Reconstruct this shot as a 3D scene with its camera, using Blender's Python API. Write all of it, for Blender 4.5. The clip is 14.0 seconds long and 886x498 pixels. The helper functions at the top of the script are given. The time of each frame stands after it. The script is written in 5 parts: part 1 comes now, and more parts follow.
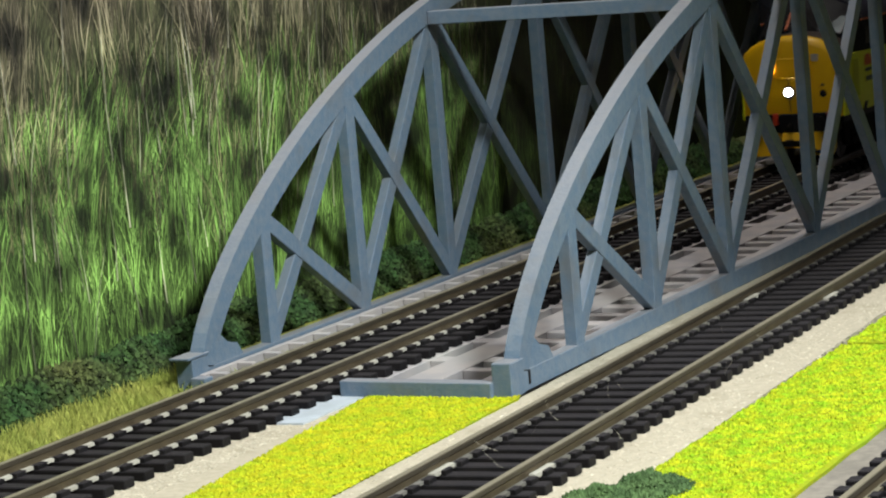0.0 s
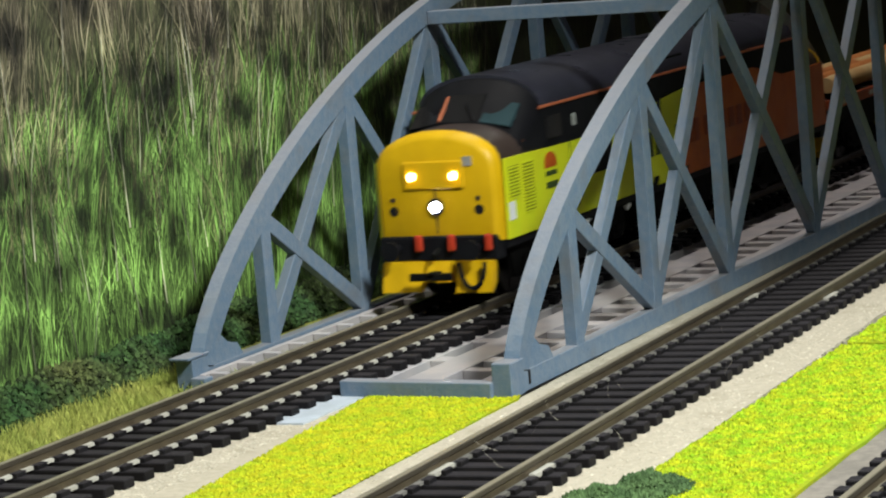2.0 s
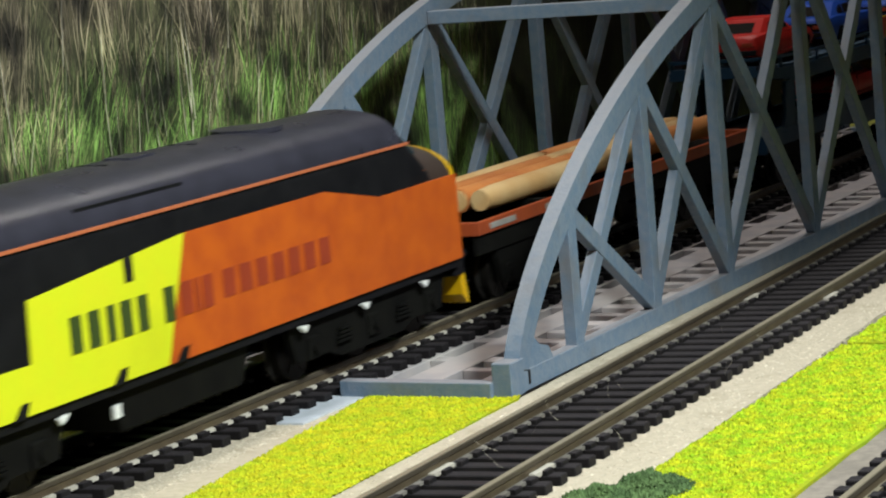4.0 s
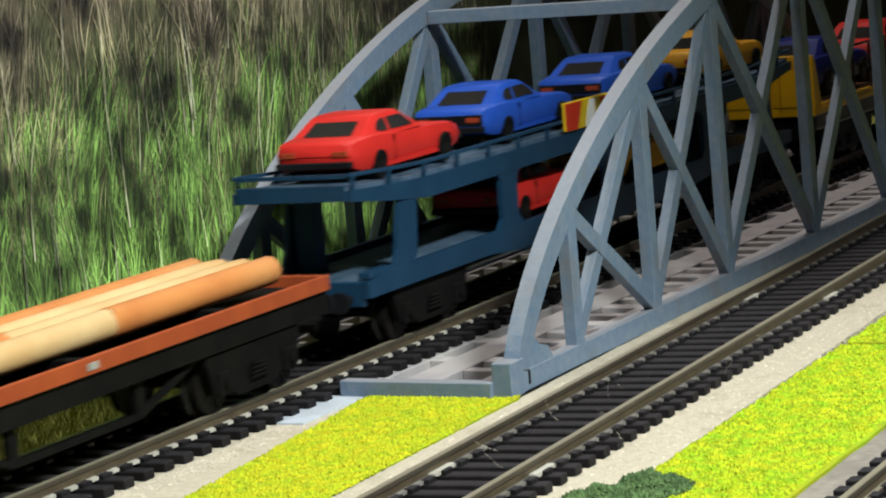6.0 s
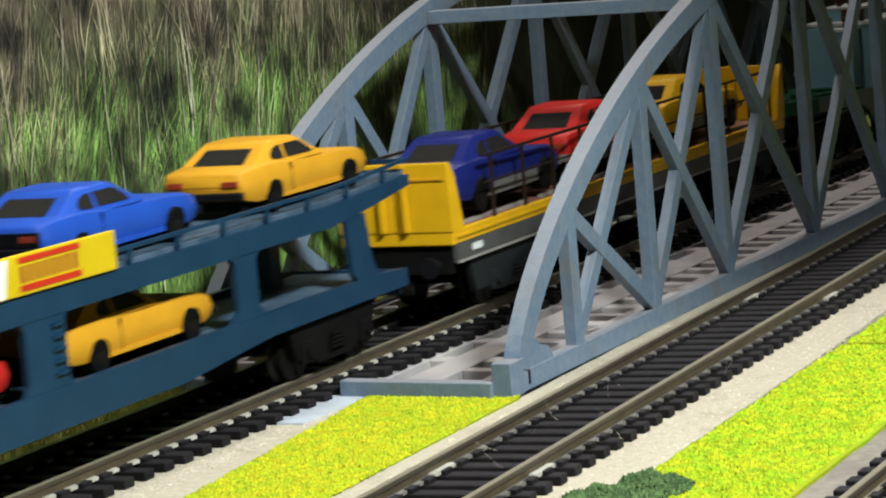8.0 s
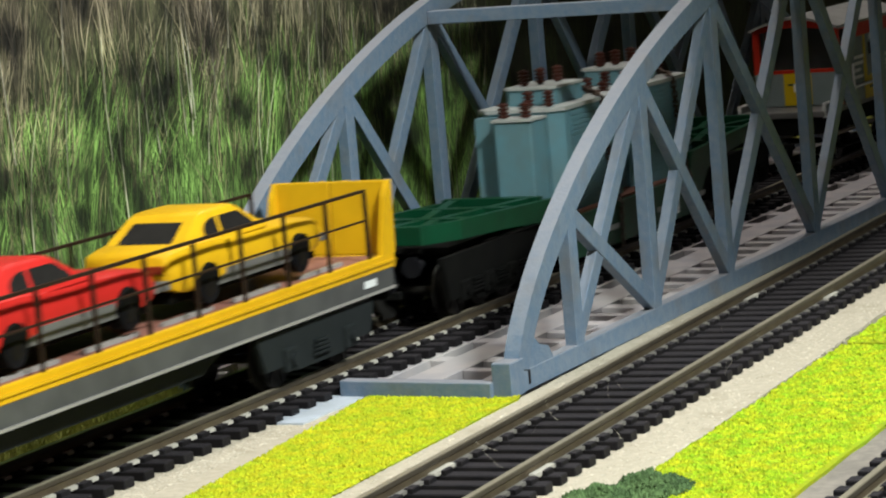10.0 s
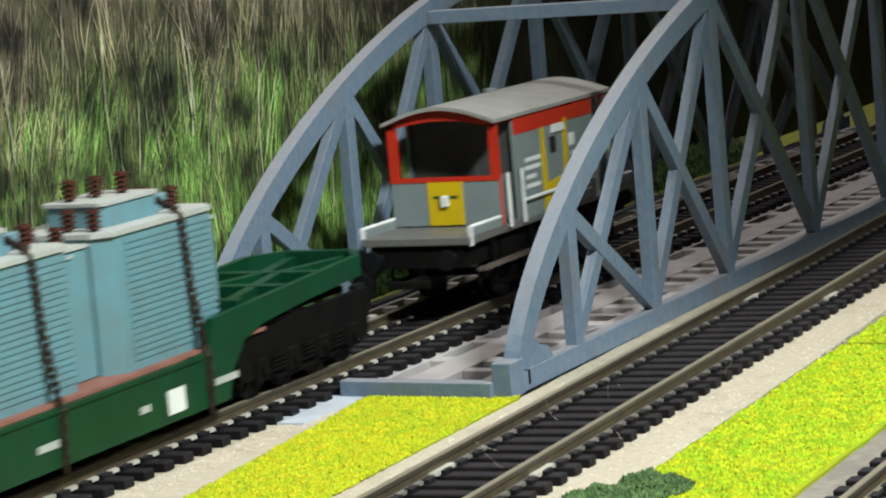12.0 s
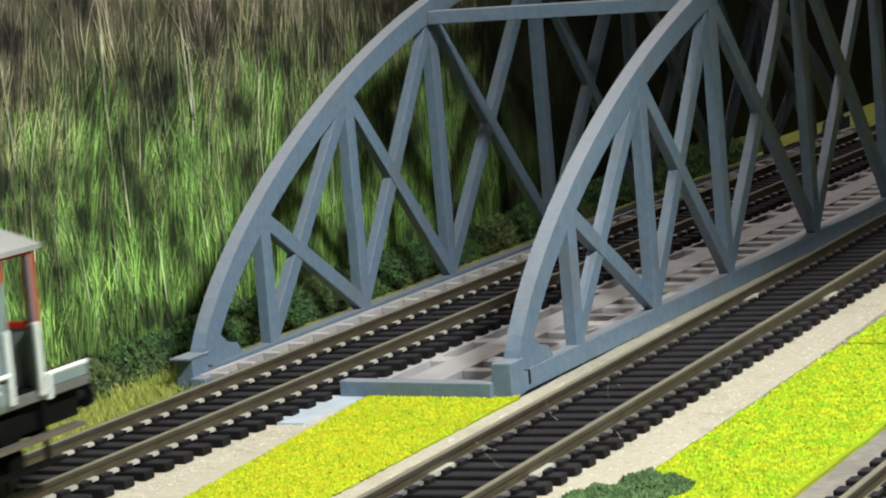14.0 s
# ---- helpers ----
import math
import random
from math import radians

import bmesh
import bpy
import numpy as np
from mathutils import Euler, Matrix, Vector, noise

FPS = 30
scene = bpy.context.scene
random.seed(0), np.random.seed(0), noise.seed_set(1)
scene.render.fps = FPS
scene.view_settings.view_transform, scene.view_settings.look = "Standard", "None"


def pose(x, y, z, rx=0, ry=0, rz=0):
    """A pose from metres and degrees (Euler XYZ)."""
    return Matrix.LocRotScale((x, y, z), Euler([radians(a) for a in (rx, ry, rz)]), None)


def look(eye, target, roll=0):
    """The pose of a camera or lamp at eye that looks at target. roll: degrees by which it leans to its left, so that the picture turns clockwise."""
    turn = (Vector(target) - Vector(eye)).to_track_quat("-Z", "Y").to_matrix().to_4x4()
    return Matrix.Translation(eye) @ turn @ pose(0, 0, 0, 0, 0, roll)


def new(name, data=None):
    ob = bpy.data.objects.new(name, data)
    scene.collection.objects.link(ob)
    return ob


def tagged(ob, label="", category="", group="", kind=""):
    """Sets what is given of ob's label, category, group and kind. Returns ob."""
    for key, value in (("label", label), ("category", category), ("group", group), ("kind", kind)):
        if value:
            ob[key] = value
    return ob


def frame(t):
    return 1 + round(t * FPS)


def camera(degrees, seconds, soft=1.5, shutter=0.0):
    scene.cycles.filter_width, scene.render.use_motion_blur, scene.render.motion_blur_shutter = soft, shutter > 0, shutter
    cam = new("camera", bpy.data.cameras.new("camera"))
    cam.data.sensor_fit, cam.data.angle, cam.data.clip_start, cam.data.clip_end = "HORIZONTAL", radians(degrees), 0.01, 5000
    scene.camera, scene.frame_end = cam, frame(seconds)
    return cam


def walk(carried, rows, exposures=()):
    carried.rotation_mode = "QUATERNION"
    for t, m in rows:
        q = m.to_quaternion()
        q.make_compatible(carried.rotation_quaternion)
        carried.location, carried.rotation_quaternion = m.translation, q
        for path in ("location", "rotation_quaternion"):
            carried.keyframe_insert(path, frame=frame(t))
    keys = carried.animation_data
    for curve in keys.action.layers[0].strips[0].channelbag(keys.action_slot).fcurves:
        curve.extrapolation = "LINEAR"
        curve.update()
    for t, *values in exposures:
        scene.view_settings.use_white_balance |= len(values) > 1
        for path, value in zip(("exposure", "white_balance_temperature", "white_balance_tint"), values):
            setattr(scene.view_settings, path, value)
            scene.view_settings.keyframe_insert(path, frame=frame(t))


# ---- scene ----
# All sizes below are in millimetres of the model layout; U turns them into metres.
U = 0.001
EYE = (-0.4395, -0.2681, 0.09088)
AIM = (math.cos(0.4586) * math.cos(0.1297), math.sin(0.4586) * math.cos(0.1297), -math.sin(0.1297))
cam = camera(17.82, 14.0, soft=2.1, shutter=0.5)
VIEW = look(EYE, Vector(EYE) + Vector(AIM), -4.973)
walk(cam, [(0.0, VIEW), (14.0, VIEW)], ((0.0, 0.0), (1.6, 0.0), (2.6, -0.1), (5.4, 0.0), (7.5, 0.1), (10.4, 0.0), (14.0, 0.0)))

# ---- light: a room lamp before the layout, a strip lamp along above it, weak room light ----
world = bpy.data.worlds.new("room")
scene.world = world
world.use_nodes = True
world.node_tree.nodes["Background"].inputs[0].default_value = (0.75, 0.85, 1.0, 1)
world.node_tree.nodes["Background"].inputs[1].default_value = 0.10


def area_lamp(name, eye, target, sx, sy, watts, colour):
    data = bpy.data.lights.new(name, "AREA")
    data.shape, data.size, data.size_y, data.energy, data.color = "RECTANGLE", sx, sy, watts, colour
    ob = new(name, data)
    ob.matrix_world = look(eye, target)
    return ob


area_lamp("room_lamp", (-0.175, -0.40, 0.41), (0.05, -0.02, 0.0), 0.10, 0.045, 6.1, (0.93, 1.0, 0.95))
area_lamp("strip_lamp", (0.14, 0.022, 0.50), (0.14, 0.022, 0.0), 1.0, 0.04, 2.1, (1.0, 0.95, 0.88))
scene.view_settings.exposure = 0.0


# ---- materials ----
def mat(name, c1, c2=None, scale=300, rough=0.6, metal=0.0, bump=0.15, bscale=2500, vary=0.0, island=0.0, dirt=None, dirt_at=0.62, coat=0.0, detail=5, spec=0.25):
    c1, c2, dirt = [c and tuple(0.8 * v for v in c) for c in (c1, c2, dirt)]
    m = bpy.data.materials.new(name)
    m.use_nodes = True
    nt = m.node_tree
    n, l = nt.nodes, nt.links
    b = n["Principled BSDF"]
    b.inputs["Roughness"].default_value = rough
    b.inputs["Metallic"].default_value = metal
    b.inputs["Coat Weight"].default_value = coat
    b.inputs["Specular IOR Level"].default_value = spec if max(c1) > 0.03 else min(spec, 0.08)
    tc = n.new("ShaderNodeTexCoord")

    def tex(s, d=detail):
        t = n.new("ShaderNodeTexNoise")
        t.inputs["Scale"].default_value, t.inputs["Detail"].default_value = s, d
        l.new(tc.outputs["Object"], t.inputs["Vector"])
        return t

    def mix(f, a, c, kind="MIX"):
        x = n.new("ShaderNodeMix")
        x.data_type, x.blend_type = "RGBA", kind
        if isinstance(f, float):
            x.inputs[0].default_value = f
        else:
            l.new(f, x.inputs[0])
        for s, v in ((x.inputs[6], a), (x.inputs[7], c)):
            if isinstance(v, tuple):
                s.default_value = (*v[:3], 1)
            else:
                l.new(v, s)
        return x.outputs[2]

    c2 = c2 or tuple(v * 0.8 for v in c1)
    r = n.new("ShaderNodeMapRange")
    l.new(tex(scale).outputs[0], r.inputs[0])
    r.inputs[1].default_value, r.inputs[2].default_value = 0.35, 0.65
    col = mix(r.outputs[0], c1, c2)
    if dirt:
        r2 = n.new("ShaderNodeMapRange")
        l.new(tex(scale * 0.17, 6).outputs[0], r2.inputs[0])
        r2.inputs[1].default_value, r2.inputs[2].default_value, r2.inputs[4].default_value = dirt_at - 0.08, dirt_at + 0.1, 0.7
        col = mix(r2.outputs[0], col, dirt)
    for amount, node, out in ((vary, "ShaderNodeObjectInfo", "Random"), (island, "ShaderNodeNewGeometry", "Random Per Island")):
        if amount:
            q = n.new(node)
            r3 = n.new("ShaderNodeMapRange")
            l.new(q.outputs[out], r3.inputs[0])
            r3.inputs[3].default_value, r3.inputs[4].default_value = 1 - amount, 1 + amount
            h = n.new("ShaderNodeHueSaturation")
            l.new(r3.outputs[0], h.inputs["Value"])
            l.new(col, h.inputs["Color"])
            col = h.outputs[0]
    l.new(col, b.inputs["Base Color"])
    rr = n.new("ShaderNodeMapRange")
    l.new(tex(scale * 0.6).outputs[0], rr.inputs[0])
    rr.inputs[3].default_value, rr.inputs[4].default_value = max(rough - 0.12, 0.03), min(rough + 0.14, 1)
    l.new(rr.outputs[0], b.inputs["Roughness"])
    if bump:
        bp = n.new("ShaderNodeBump")
        bp.inputs["Strength"].default_value, bp.inputs["Distance"].default_value = bump, 0.0004
        l.new(tex(bscale).outputs[0], bp.inputs["Height"])
        l.new(bp.outputs[0], b.inputs["Normal"])
    return m


def glow(name, colour, power):
    m = mat(name, colour, rough=0.3, bump=0)
    b = m.node_tree.nodes["Principled BSDF"]
    b.inputs["Emission Color"].default_value = (*colour, 1)
    b.inputs["Emission Strength"].default_value = power
    return m


M = dict(
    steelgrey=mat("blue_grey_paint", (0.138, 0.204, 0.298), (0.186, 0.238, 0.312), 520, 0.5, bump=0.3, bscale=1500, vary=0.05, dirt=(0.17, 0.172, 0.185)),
    floorgrey=mat("dusty_grey_plastic", (0.52, 0.47, 0.47), (0.40, 0.38, 0.41), 120, 0.5, bump=0.1, vary=0.1, dirt=(0.5, 0.48, 0.47)),
    railside=mat("weathered_rail", (0.16, 0.125, 0.08), (0.12, 0.09, 0.06), 200, 0.5, 0.5, 0.2),
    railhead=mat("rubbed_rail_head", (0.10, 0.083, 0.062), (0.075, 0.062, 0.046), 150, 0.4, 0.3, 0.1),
    railfoot=mat("bright_rail_foot", (0.72, 0.69, 0.62), (0.58, 0.55, 0.49), 150, 0.45, 0.2, 0.1),
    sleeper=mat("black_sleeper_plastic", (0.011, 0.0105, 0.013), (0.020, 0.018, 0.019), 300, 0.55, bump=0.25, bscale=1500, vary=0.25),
    palefoot=mat("pale_rail_foot", (0.27, 0.255, 0.24), (0.2, 0.19, 0.17), 150, 0.45, 0.2, 0.1),
    board=mat("painted_baseboard", (0.20, 0.18, 0.14), (0.15, 0.13, 0.10), 80, 0.8, bump=0.3),
    # bed: near-black colour stands for the deep shade under the open bridge floor
    bed=mat("shade_black_bed", (0.022, 0.019, 0.017), (0.014, 0.013, 0.012), 150, 0.8, bump=0.3, dirt=(0.04, 0.034, 0.03)),
    ballast=mat("fine_buff_ballast", (0.58, 0.51, 0.405), (0.49, 0.435, 0.345), 700, 0.75, bump=0.45, bscale=1300, dirt=(0.40, 0.35, 0.26), dirt_at=0.62),
    ballastgrey=mat("grey_ballast", (0.30, 0.265, 0.23), (0.23, 0.205, 0.18), 600, 0.8, bump=0.45, bscale=1300, dirt=(0.19, 0.17, 0.15), dirt_at=0.6),
    grain=mat("ballast_grain", (0.66, 0.60, 0.49), (0.54, 0.48, 0.38), 500, 0.35, bump=0, island=0.28),
    turf=mat("yellow_green_turf", (0.27, 0.39, 0.01), (0.38, 0.40, 0.01), 260, 0.85, bump=0.9, bscale=1600, dirt=(0.33, 0.52, 0.012), dirt_at=0.6),
    crumb=mat("turf_crumb", (0.38, 0.49, 0.012), (0.57, 0.53, 0.012), 330, 0.85, bump=0, island=0.22),
    crumbgreen=mat("greener_turf_crumb", (0.29, 0.49, 0.012), (0.52, 0.54, 0.012), 330, 0.85, bump=0, island=0.3),
    straw=mat("dry_yellow_grass", (0.34, 0.34, 0.075), (0.22, 0.25, 0.05), 200, 0.85, bump=0.8, bscale=1200, dirt=(0.2, 0.2, 0.05)),
    strawblade=mat("dry_grass_fibre", (0.42, 0.42, 0.10), (0.26, 0.31, 0.06), 100, 0.8, bump=0, island=0.45),
    hedge=mat("hedge_foam", (0.025, 0.066, 0.02), (0.045, 0.09, 0.025), 150, 0.85, bump=0, island=0.75, dirt=(0.13, 0.125, 0.045), dirt_at=0.56),
    bush=mat("bush_foam", (0.12, 0.20, 0.075), (0.07, 0.13, 0.05), 200, 0.9, bump=0, island=0.35),
    wallpaint=mat("grey_wall_paint", (0.045, 0.045, 0.045), (0.035, 0.035, 0.035), 3, 0.9, bump=0.1, bscale=200),
    paleblue=mat("pale_blue_plastic_scrap", (0.62, 0.68, 0.78), (0.5, 0.55, 0.62), 150, 0.4, bump=0.1),
)


def pale_topped(m, colour, amount):
    """Paints upward faces paler: dust and wear, plus top light put into the colour."""
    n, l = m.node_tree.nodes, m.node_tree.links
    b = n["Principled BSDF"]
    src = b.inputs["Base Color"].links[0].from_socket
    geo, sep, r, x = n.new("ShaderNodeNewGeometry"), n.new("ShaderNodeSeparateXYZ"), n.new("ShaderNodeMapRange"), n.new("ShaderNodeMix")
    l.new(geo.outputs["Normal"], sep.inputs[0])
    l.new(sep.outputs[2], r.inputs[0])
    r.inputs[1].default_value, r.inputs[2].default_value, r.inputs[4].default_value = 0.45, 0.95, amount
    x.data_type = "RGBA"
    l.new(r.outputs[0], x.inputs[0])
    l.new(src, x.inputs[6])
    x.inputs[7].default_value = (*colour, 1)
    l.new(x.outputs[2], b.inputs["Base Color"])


pale_topped(M["sleeper"], (0.030, 0.027, 0.031), 0.65)
pale_topped(M["railhead"], (0.27, 0.24, 0.18), 0.9)
pale_topped(M["steelgrey"], (0.27, 0.25, 0.258), 0.6)


# ---- mesh helpers ----
def finish(bm, material, name, smooth=False):
    bmesh.ops.recalc_face_normals(bm, faces=bm.faces)
    bmesh.ops.scale(bm, vec=(U, U, U), verts=bm.verts)
    me = bpy.data.meshes.new(name)
    bm.to_mesh(me)
    bm.free()
    me.materials.append(material)
    if smooth:
        for poly in me.polygons:
            poly.use_smooth = True
        me.set_sharp_from_angle(angle=radians(35))
    return me


def part(name, bm, material, parent=None, label="", smooth=False):
    ob = new(name, finish(bm, material, name, smooth))
    ob.parent = parent
    return tagged(ob, label)


def thing(name, label, category, x=0, y=0, z=0, group="", kind=""):
    e = new(name)
    e.empty_display_size = 0.01
    e.matrix_world = pose(x * U, y * U, z * U)
    return tagged(e, label, category, group, kind)


def prism(pts, y0, y1, bm=None, bevel=0.0):
    """A polygon in the x-z plane, given as (x, z), drawn out from y0 to y1."""
    bm = bm or bmesh.new()
    a = [bm.verts.new((x, y0, z)) for x, z in pts]
    b = [bm.verts.new((x, y1, z)) for x, z in pts]
    k = len(pts)
    fs = [bm.faces.new(a), bm.faces.new(b[::-1])]
    fs += [bm.faces.new((a[i], b[i], b[(i + 1) % k], a[(i + 1) % k])) for i in range(k)]
    if bevel:
        es = list({e for f in fs for e in f.edges})
        bmesh.ops.bevel(bm, geom=es, offset=bevel, segments=1, affect="EDGES")
    return bm


def box(x0, x1, y0, y1, z0, z1, bm=None, bevel=0.0):
    return prism([(x0, z0), (x1, z0), (x1, z1), (x0, z1)], y0, y1, bm, bevel)


def bar(xa, za, xb, zb, w, y0, y1, bm=None, bevel=0.0):
    """A straight member in the x-z plane, w wide."""
    d = math.hypot(xb - xa, zb - za)
    nx, nz = -(zb - za) / d * w / 2, (xb - xa) / d * w / 2
    return prism([(xa + nx, za + nz), (xa - nx, za - nz), (xb - nx, zb - nz), (xb + nx, zb + nz)], y0, y1, bm, bevel)


def rod(p, q, r, bm=None, seg=8, r2=None):
    bm = bm or bmesh.new()
    p, q = Vector(p), Vector(q)
    m = Matrix.Translation((p + q) / 2) @ (q - p).to_track_quat("Z", "Y").to_matrix().to_4x4()
    bmesh.ops.create_cone(bm, cap_ends=True, segments=seg, radius1=r, radius2=r if r2 is None else r2, depth=(q - p).length, matrix=m)
    return bm


def lofted(sections, bm=None, caps=True):
    """Joins closed rings of points, each with the same count."""
    bm = bm or bmesh.new()
    rings = [[bm.verts.new(v) for v in s] for s in sections]
    k = len(rings[0])
    for a, b in zip(rings, rings[1:]):
        for i in range(k):
            bm.faces.new((a[i], a[(i + 1) % k], b[(i + 1) % k], b[i]))
    if caps:
        bm.faces.new(rings[0])
        bm.faces.new(rings[-1][::-1])
    return bm


def scatter(count, place, size, rng, flat=0.7):
    """Many small crumbs in one mesh: place(rng) gives x, y, z."""
    vs, fs = [], []
    for i in range(count):
        x, y, z = place(rng)
        s = size * rng.uniform(0.5, 1.4)
        a = rng.uniform(0, 6.28)
        k = len(vs)
        for j in range(3):
            t = a + j * 2.1 + rng.uniform(-0.3, 0.3)
            vs.append(((x + s * math.cos(t)) * U, (y + s * math.sin(t)) * U, (z - 0.2 * s + rng.uniform(-0.3, 0.3) * s) * U))
        vs.append(((x + rng.uniform(-0.4, 0.4) * s) * U, (y + rng.uniform(-0.4, 0.4) * s) * U, (z + s * flat) * U))
        fs += [(k, k + 1, k + 3), (k + 1, k + 2, k + 3), (k + 2, k, k + 3)]
    me = bpy.data.meshes.new("crumbs")
    me.from_pydata(vs, [], fs)
    return me


def blades(count, place, length, width, rng, lean, normal_y=True):
    """Many curved tapering blades in one mesh."""
    vs, fs = [], []
    for i in range(count):
        x, y, z = place(rng)
        h = length * rng.uniform(0.45, 1.35)
        w = width * rng.uniform(0.5, 1.5)
        l1 = rng.gauss(0, lean)
        bend = rng.gauss(0, lean * 0.8)
        dy = 0 if normal_y else rng.gauss(0, lean)
        k = len(vs)
        for j in range(4):
            u = j / 3
            cx, cz = x + h * (l1 * u + bend * u * u), z + h * u
            hw = w * (1 - u) ** 0.6 * 0.5 + 0.02
            vs += [((cx - hw) * U, (y + dy * h * u) * U, cz * U), ((cx + hw) * U, (y + dy * h * u) * U, cz * U)]
        fs += [(k + 2 * j, k + 2 * j + 1, k + 2 * j + 3, k + 2 * j + 2) for j in range(3)]
    me = bpy.data.meshes.new("blades")
    me.from_pydata(vs, [], fs)
    return me


def stuff(name, me, material, label, category, parent=None):
    me.materials.append(material)
    ob = new(name, me)
    ob.parent = parent
    return tagged(ob, label, "" if parent else category, kind="stuff")


# ---- setting: baseboard, ballast, turf, backdrop, room ----
GROUND = -4.5


def slab(name, outline, z0, z1, material, label, category):
    """A flat piece of the ground with the outline (x, y)."""
    bm = bmesh.new()
    a = [bm.verts.new((x, y, z0)) for x, y in outline]
    b = [bm.verts.new((x, y, z1)) for x, y in outline]
    bm.faces.new(a)
    bm.faces.new(b)
    for i in range(len(a)):
        j = (i + 1) % len(a)
        bm.faces.new((a[i], a[j], b[j], b[i]))
    ob = new(name, finish(bm, material, name))
    return tagged(ob, label, category, kind="structure")


def wavy(x0, x1, f, step=7, amp=0.6, seed=1):
    """Points along an uneven edge y = f(x)."""
    k = max(2, int(abs(x1 - x0) / step))
    return [(x0 + (x1 - x0) * i / k, f(x0 + (x1 - x0) * i / k) + amp * noise.noise((i * 0.7 + seed * 17, seed, 0))) for i in range(k + 1)]


def near_y(x):
    """Centre line of the near track."""
    return -75.6 + 0.031 * x


tagged(new("ground", finish(box(-1560, 1800, -620, 47, -24, GROUND - 4.2), M["board"], "ground")), "brown painted wooden baseboard of the layout", "baseboard", kind="structure")
slab("ballast_far", [(-1560, -36), (20.5, -36), (20.5, 16), (-1560, 16)], GROUND - 4.4, GROUND, M["ballast"], "buff fine ballast bed under the far track", "ballast")
slab("bridge_bed", [(20.5, -47.4), (450, -47.4), (450, 16), (20.5, 16)], GROUND - 4.4, GROUND - 3.1, M["bed"], "near-black bed under the bridge floor, standing for deep shade", "bridge bed")
slab("ballast_end", [(450, -36), (1800, -36), (1800, 16), (450, 16)], GROUND - 4.4, GROUND, M["ballast"], "buff fine ballast bed beyond the bridge", "ballast")
slab("ballast_near", wavy(-300, 620, lambda x: near_y(x) - 24 + 0.01 * x, seed=3) + wavy(620, -300, lambda x: near_y(x) + 22.5 - 0.01 * x, seed=4), GROUND - 4.4, GROUND + 0.1, M["ballast"], "buff fine ballast bed under the near track", "ballast")
slab("ballast_front", [(-260, -190), (500, -190), (500, -115), (-260, -122)], GROUND - 4.4, GROUND, M["ballastgrey"], "grey ballast bed at the layout's front", "ballast")
slab("turf_middle", wavy(-200, 22, lambda x: near_y(x) + 22 - 0.01 * x, seed=5, amp=0.3) + [(22.4, -22)] + wavy(22, -200, lambda x: -22 + 0.105 * (x - 24), seed=7), GROUND - 4.4, GROUND + 0.5, M["turf"], "bright yellow-green turf mat between the tracks", "turf")
slab("turf_front", wavy(-260, 72.3, lambda x: -129 + 0.02 * x, seed=8) + wavy(72.3, -30, lambda x: near_y(x) - 25.2, seed=9, amp=1.2) + [(-60, -112), (-260, -125)], GROUND - 4.4, GROUND + 0.6, M["turf"], "bright yellow-green turf mat beside the near track", "turf")
slab("turf_back", wavy(74.7, 500, lambda x: -129 + 0.02 * x, seed=10) + wavy(500, 74.7, lambda x: near_y(x) - 25.6, seed=11, amp=1.2), GROUND - 4.4, GROUND + 0.55, M["turf"], "second bright yellow-green turf mat with a joint", "turf")
slab("verge", [(-1560, 12.5), (1800, 12.5), (1800, 46), (-1560, 46)], GROUND - 4.4, GROUND + 0.2, M["straw"], "dry yellow grass verge behind the far track", "verge")

rng = random.Random(4)
stuff("ballast_grains", scatter(3600, lambda r: (lambda x: (x, near_y(x) + r.choice((r.uniform(-24, -13), r.uniform(-24, -13), r.uniform(13, 22))), GROUND + 0.15))(r.uniform(-70, 260)), 0.34, rng, 0.2), M["grain"], "loose buff ballast grains beside the near track", "ballast grains")
stuff("ballast_grains", scatter(2200, lambda r: (r.uniform(-75, 26), r.uniform(-22, -11), GROUND + 0.05), 0.34, rng, 0.2), M["grain"], "loose buff ballast grains beside the far track", "ballast grains")
stuff("turf_crumbs", scatter(13000, lambda r: (lambda x: (x, r.uniform(-21.5 + 0.105 * (x - 24), near_y(x) + 22.2), GROUND + 0.5))(r.uniform(-70, 23)), 0.5, rng, 0.6), M["crumb"], "yellow-green turf crumbs between the tracks", "turf crumbs")
stuff("turf_crumbs", scatter(21000, lambda r: (lambda x: (x, r.uniform(-128 + 0.02 * x, near_y(x) - 25.2), GROUND + 0.6))(r.choice((r.uniform(-60, 71.9), r.uniform(-60, 71.9), r.uniform(75.2, 200)))), 0.5, rng, 0.68), M["crumbgreen"], "yellow-green turf crumbs beside the near track", "turf crumbs")
stuff("stray_fibres", blades(22, lambda r: (lambda x: (x, near_y(x) + r.uniform(-15, 10), GROUND + 2.2))(r.uniform(-50, 90)), 3.0, 0.07, rng, 1.2, False), M["grain"], "stray pale grass fibres on the near track", "fibres")
stuff("verge_grass", blades(5200, lambda r: (r.uniform(-40, 60), r.uniform(14.5, 36), GROUND), 2.2, 0.35, rng, 0.35, False), M["strawblade"], "short dry yellow grass fibres beside the far track", "grass")


def backdrop_material():
    m = mat("printed_grass_paper", (0.035, 0.046, 0.02), (0.053, 0.064, 0.03), 60, 0.7, bump=0, dirt=(0.03, 0.028, 0.02), dirt_at=0.55)
    return dark_end(m)


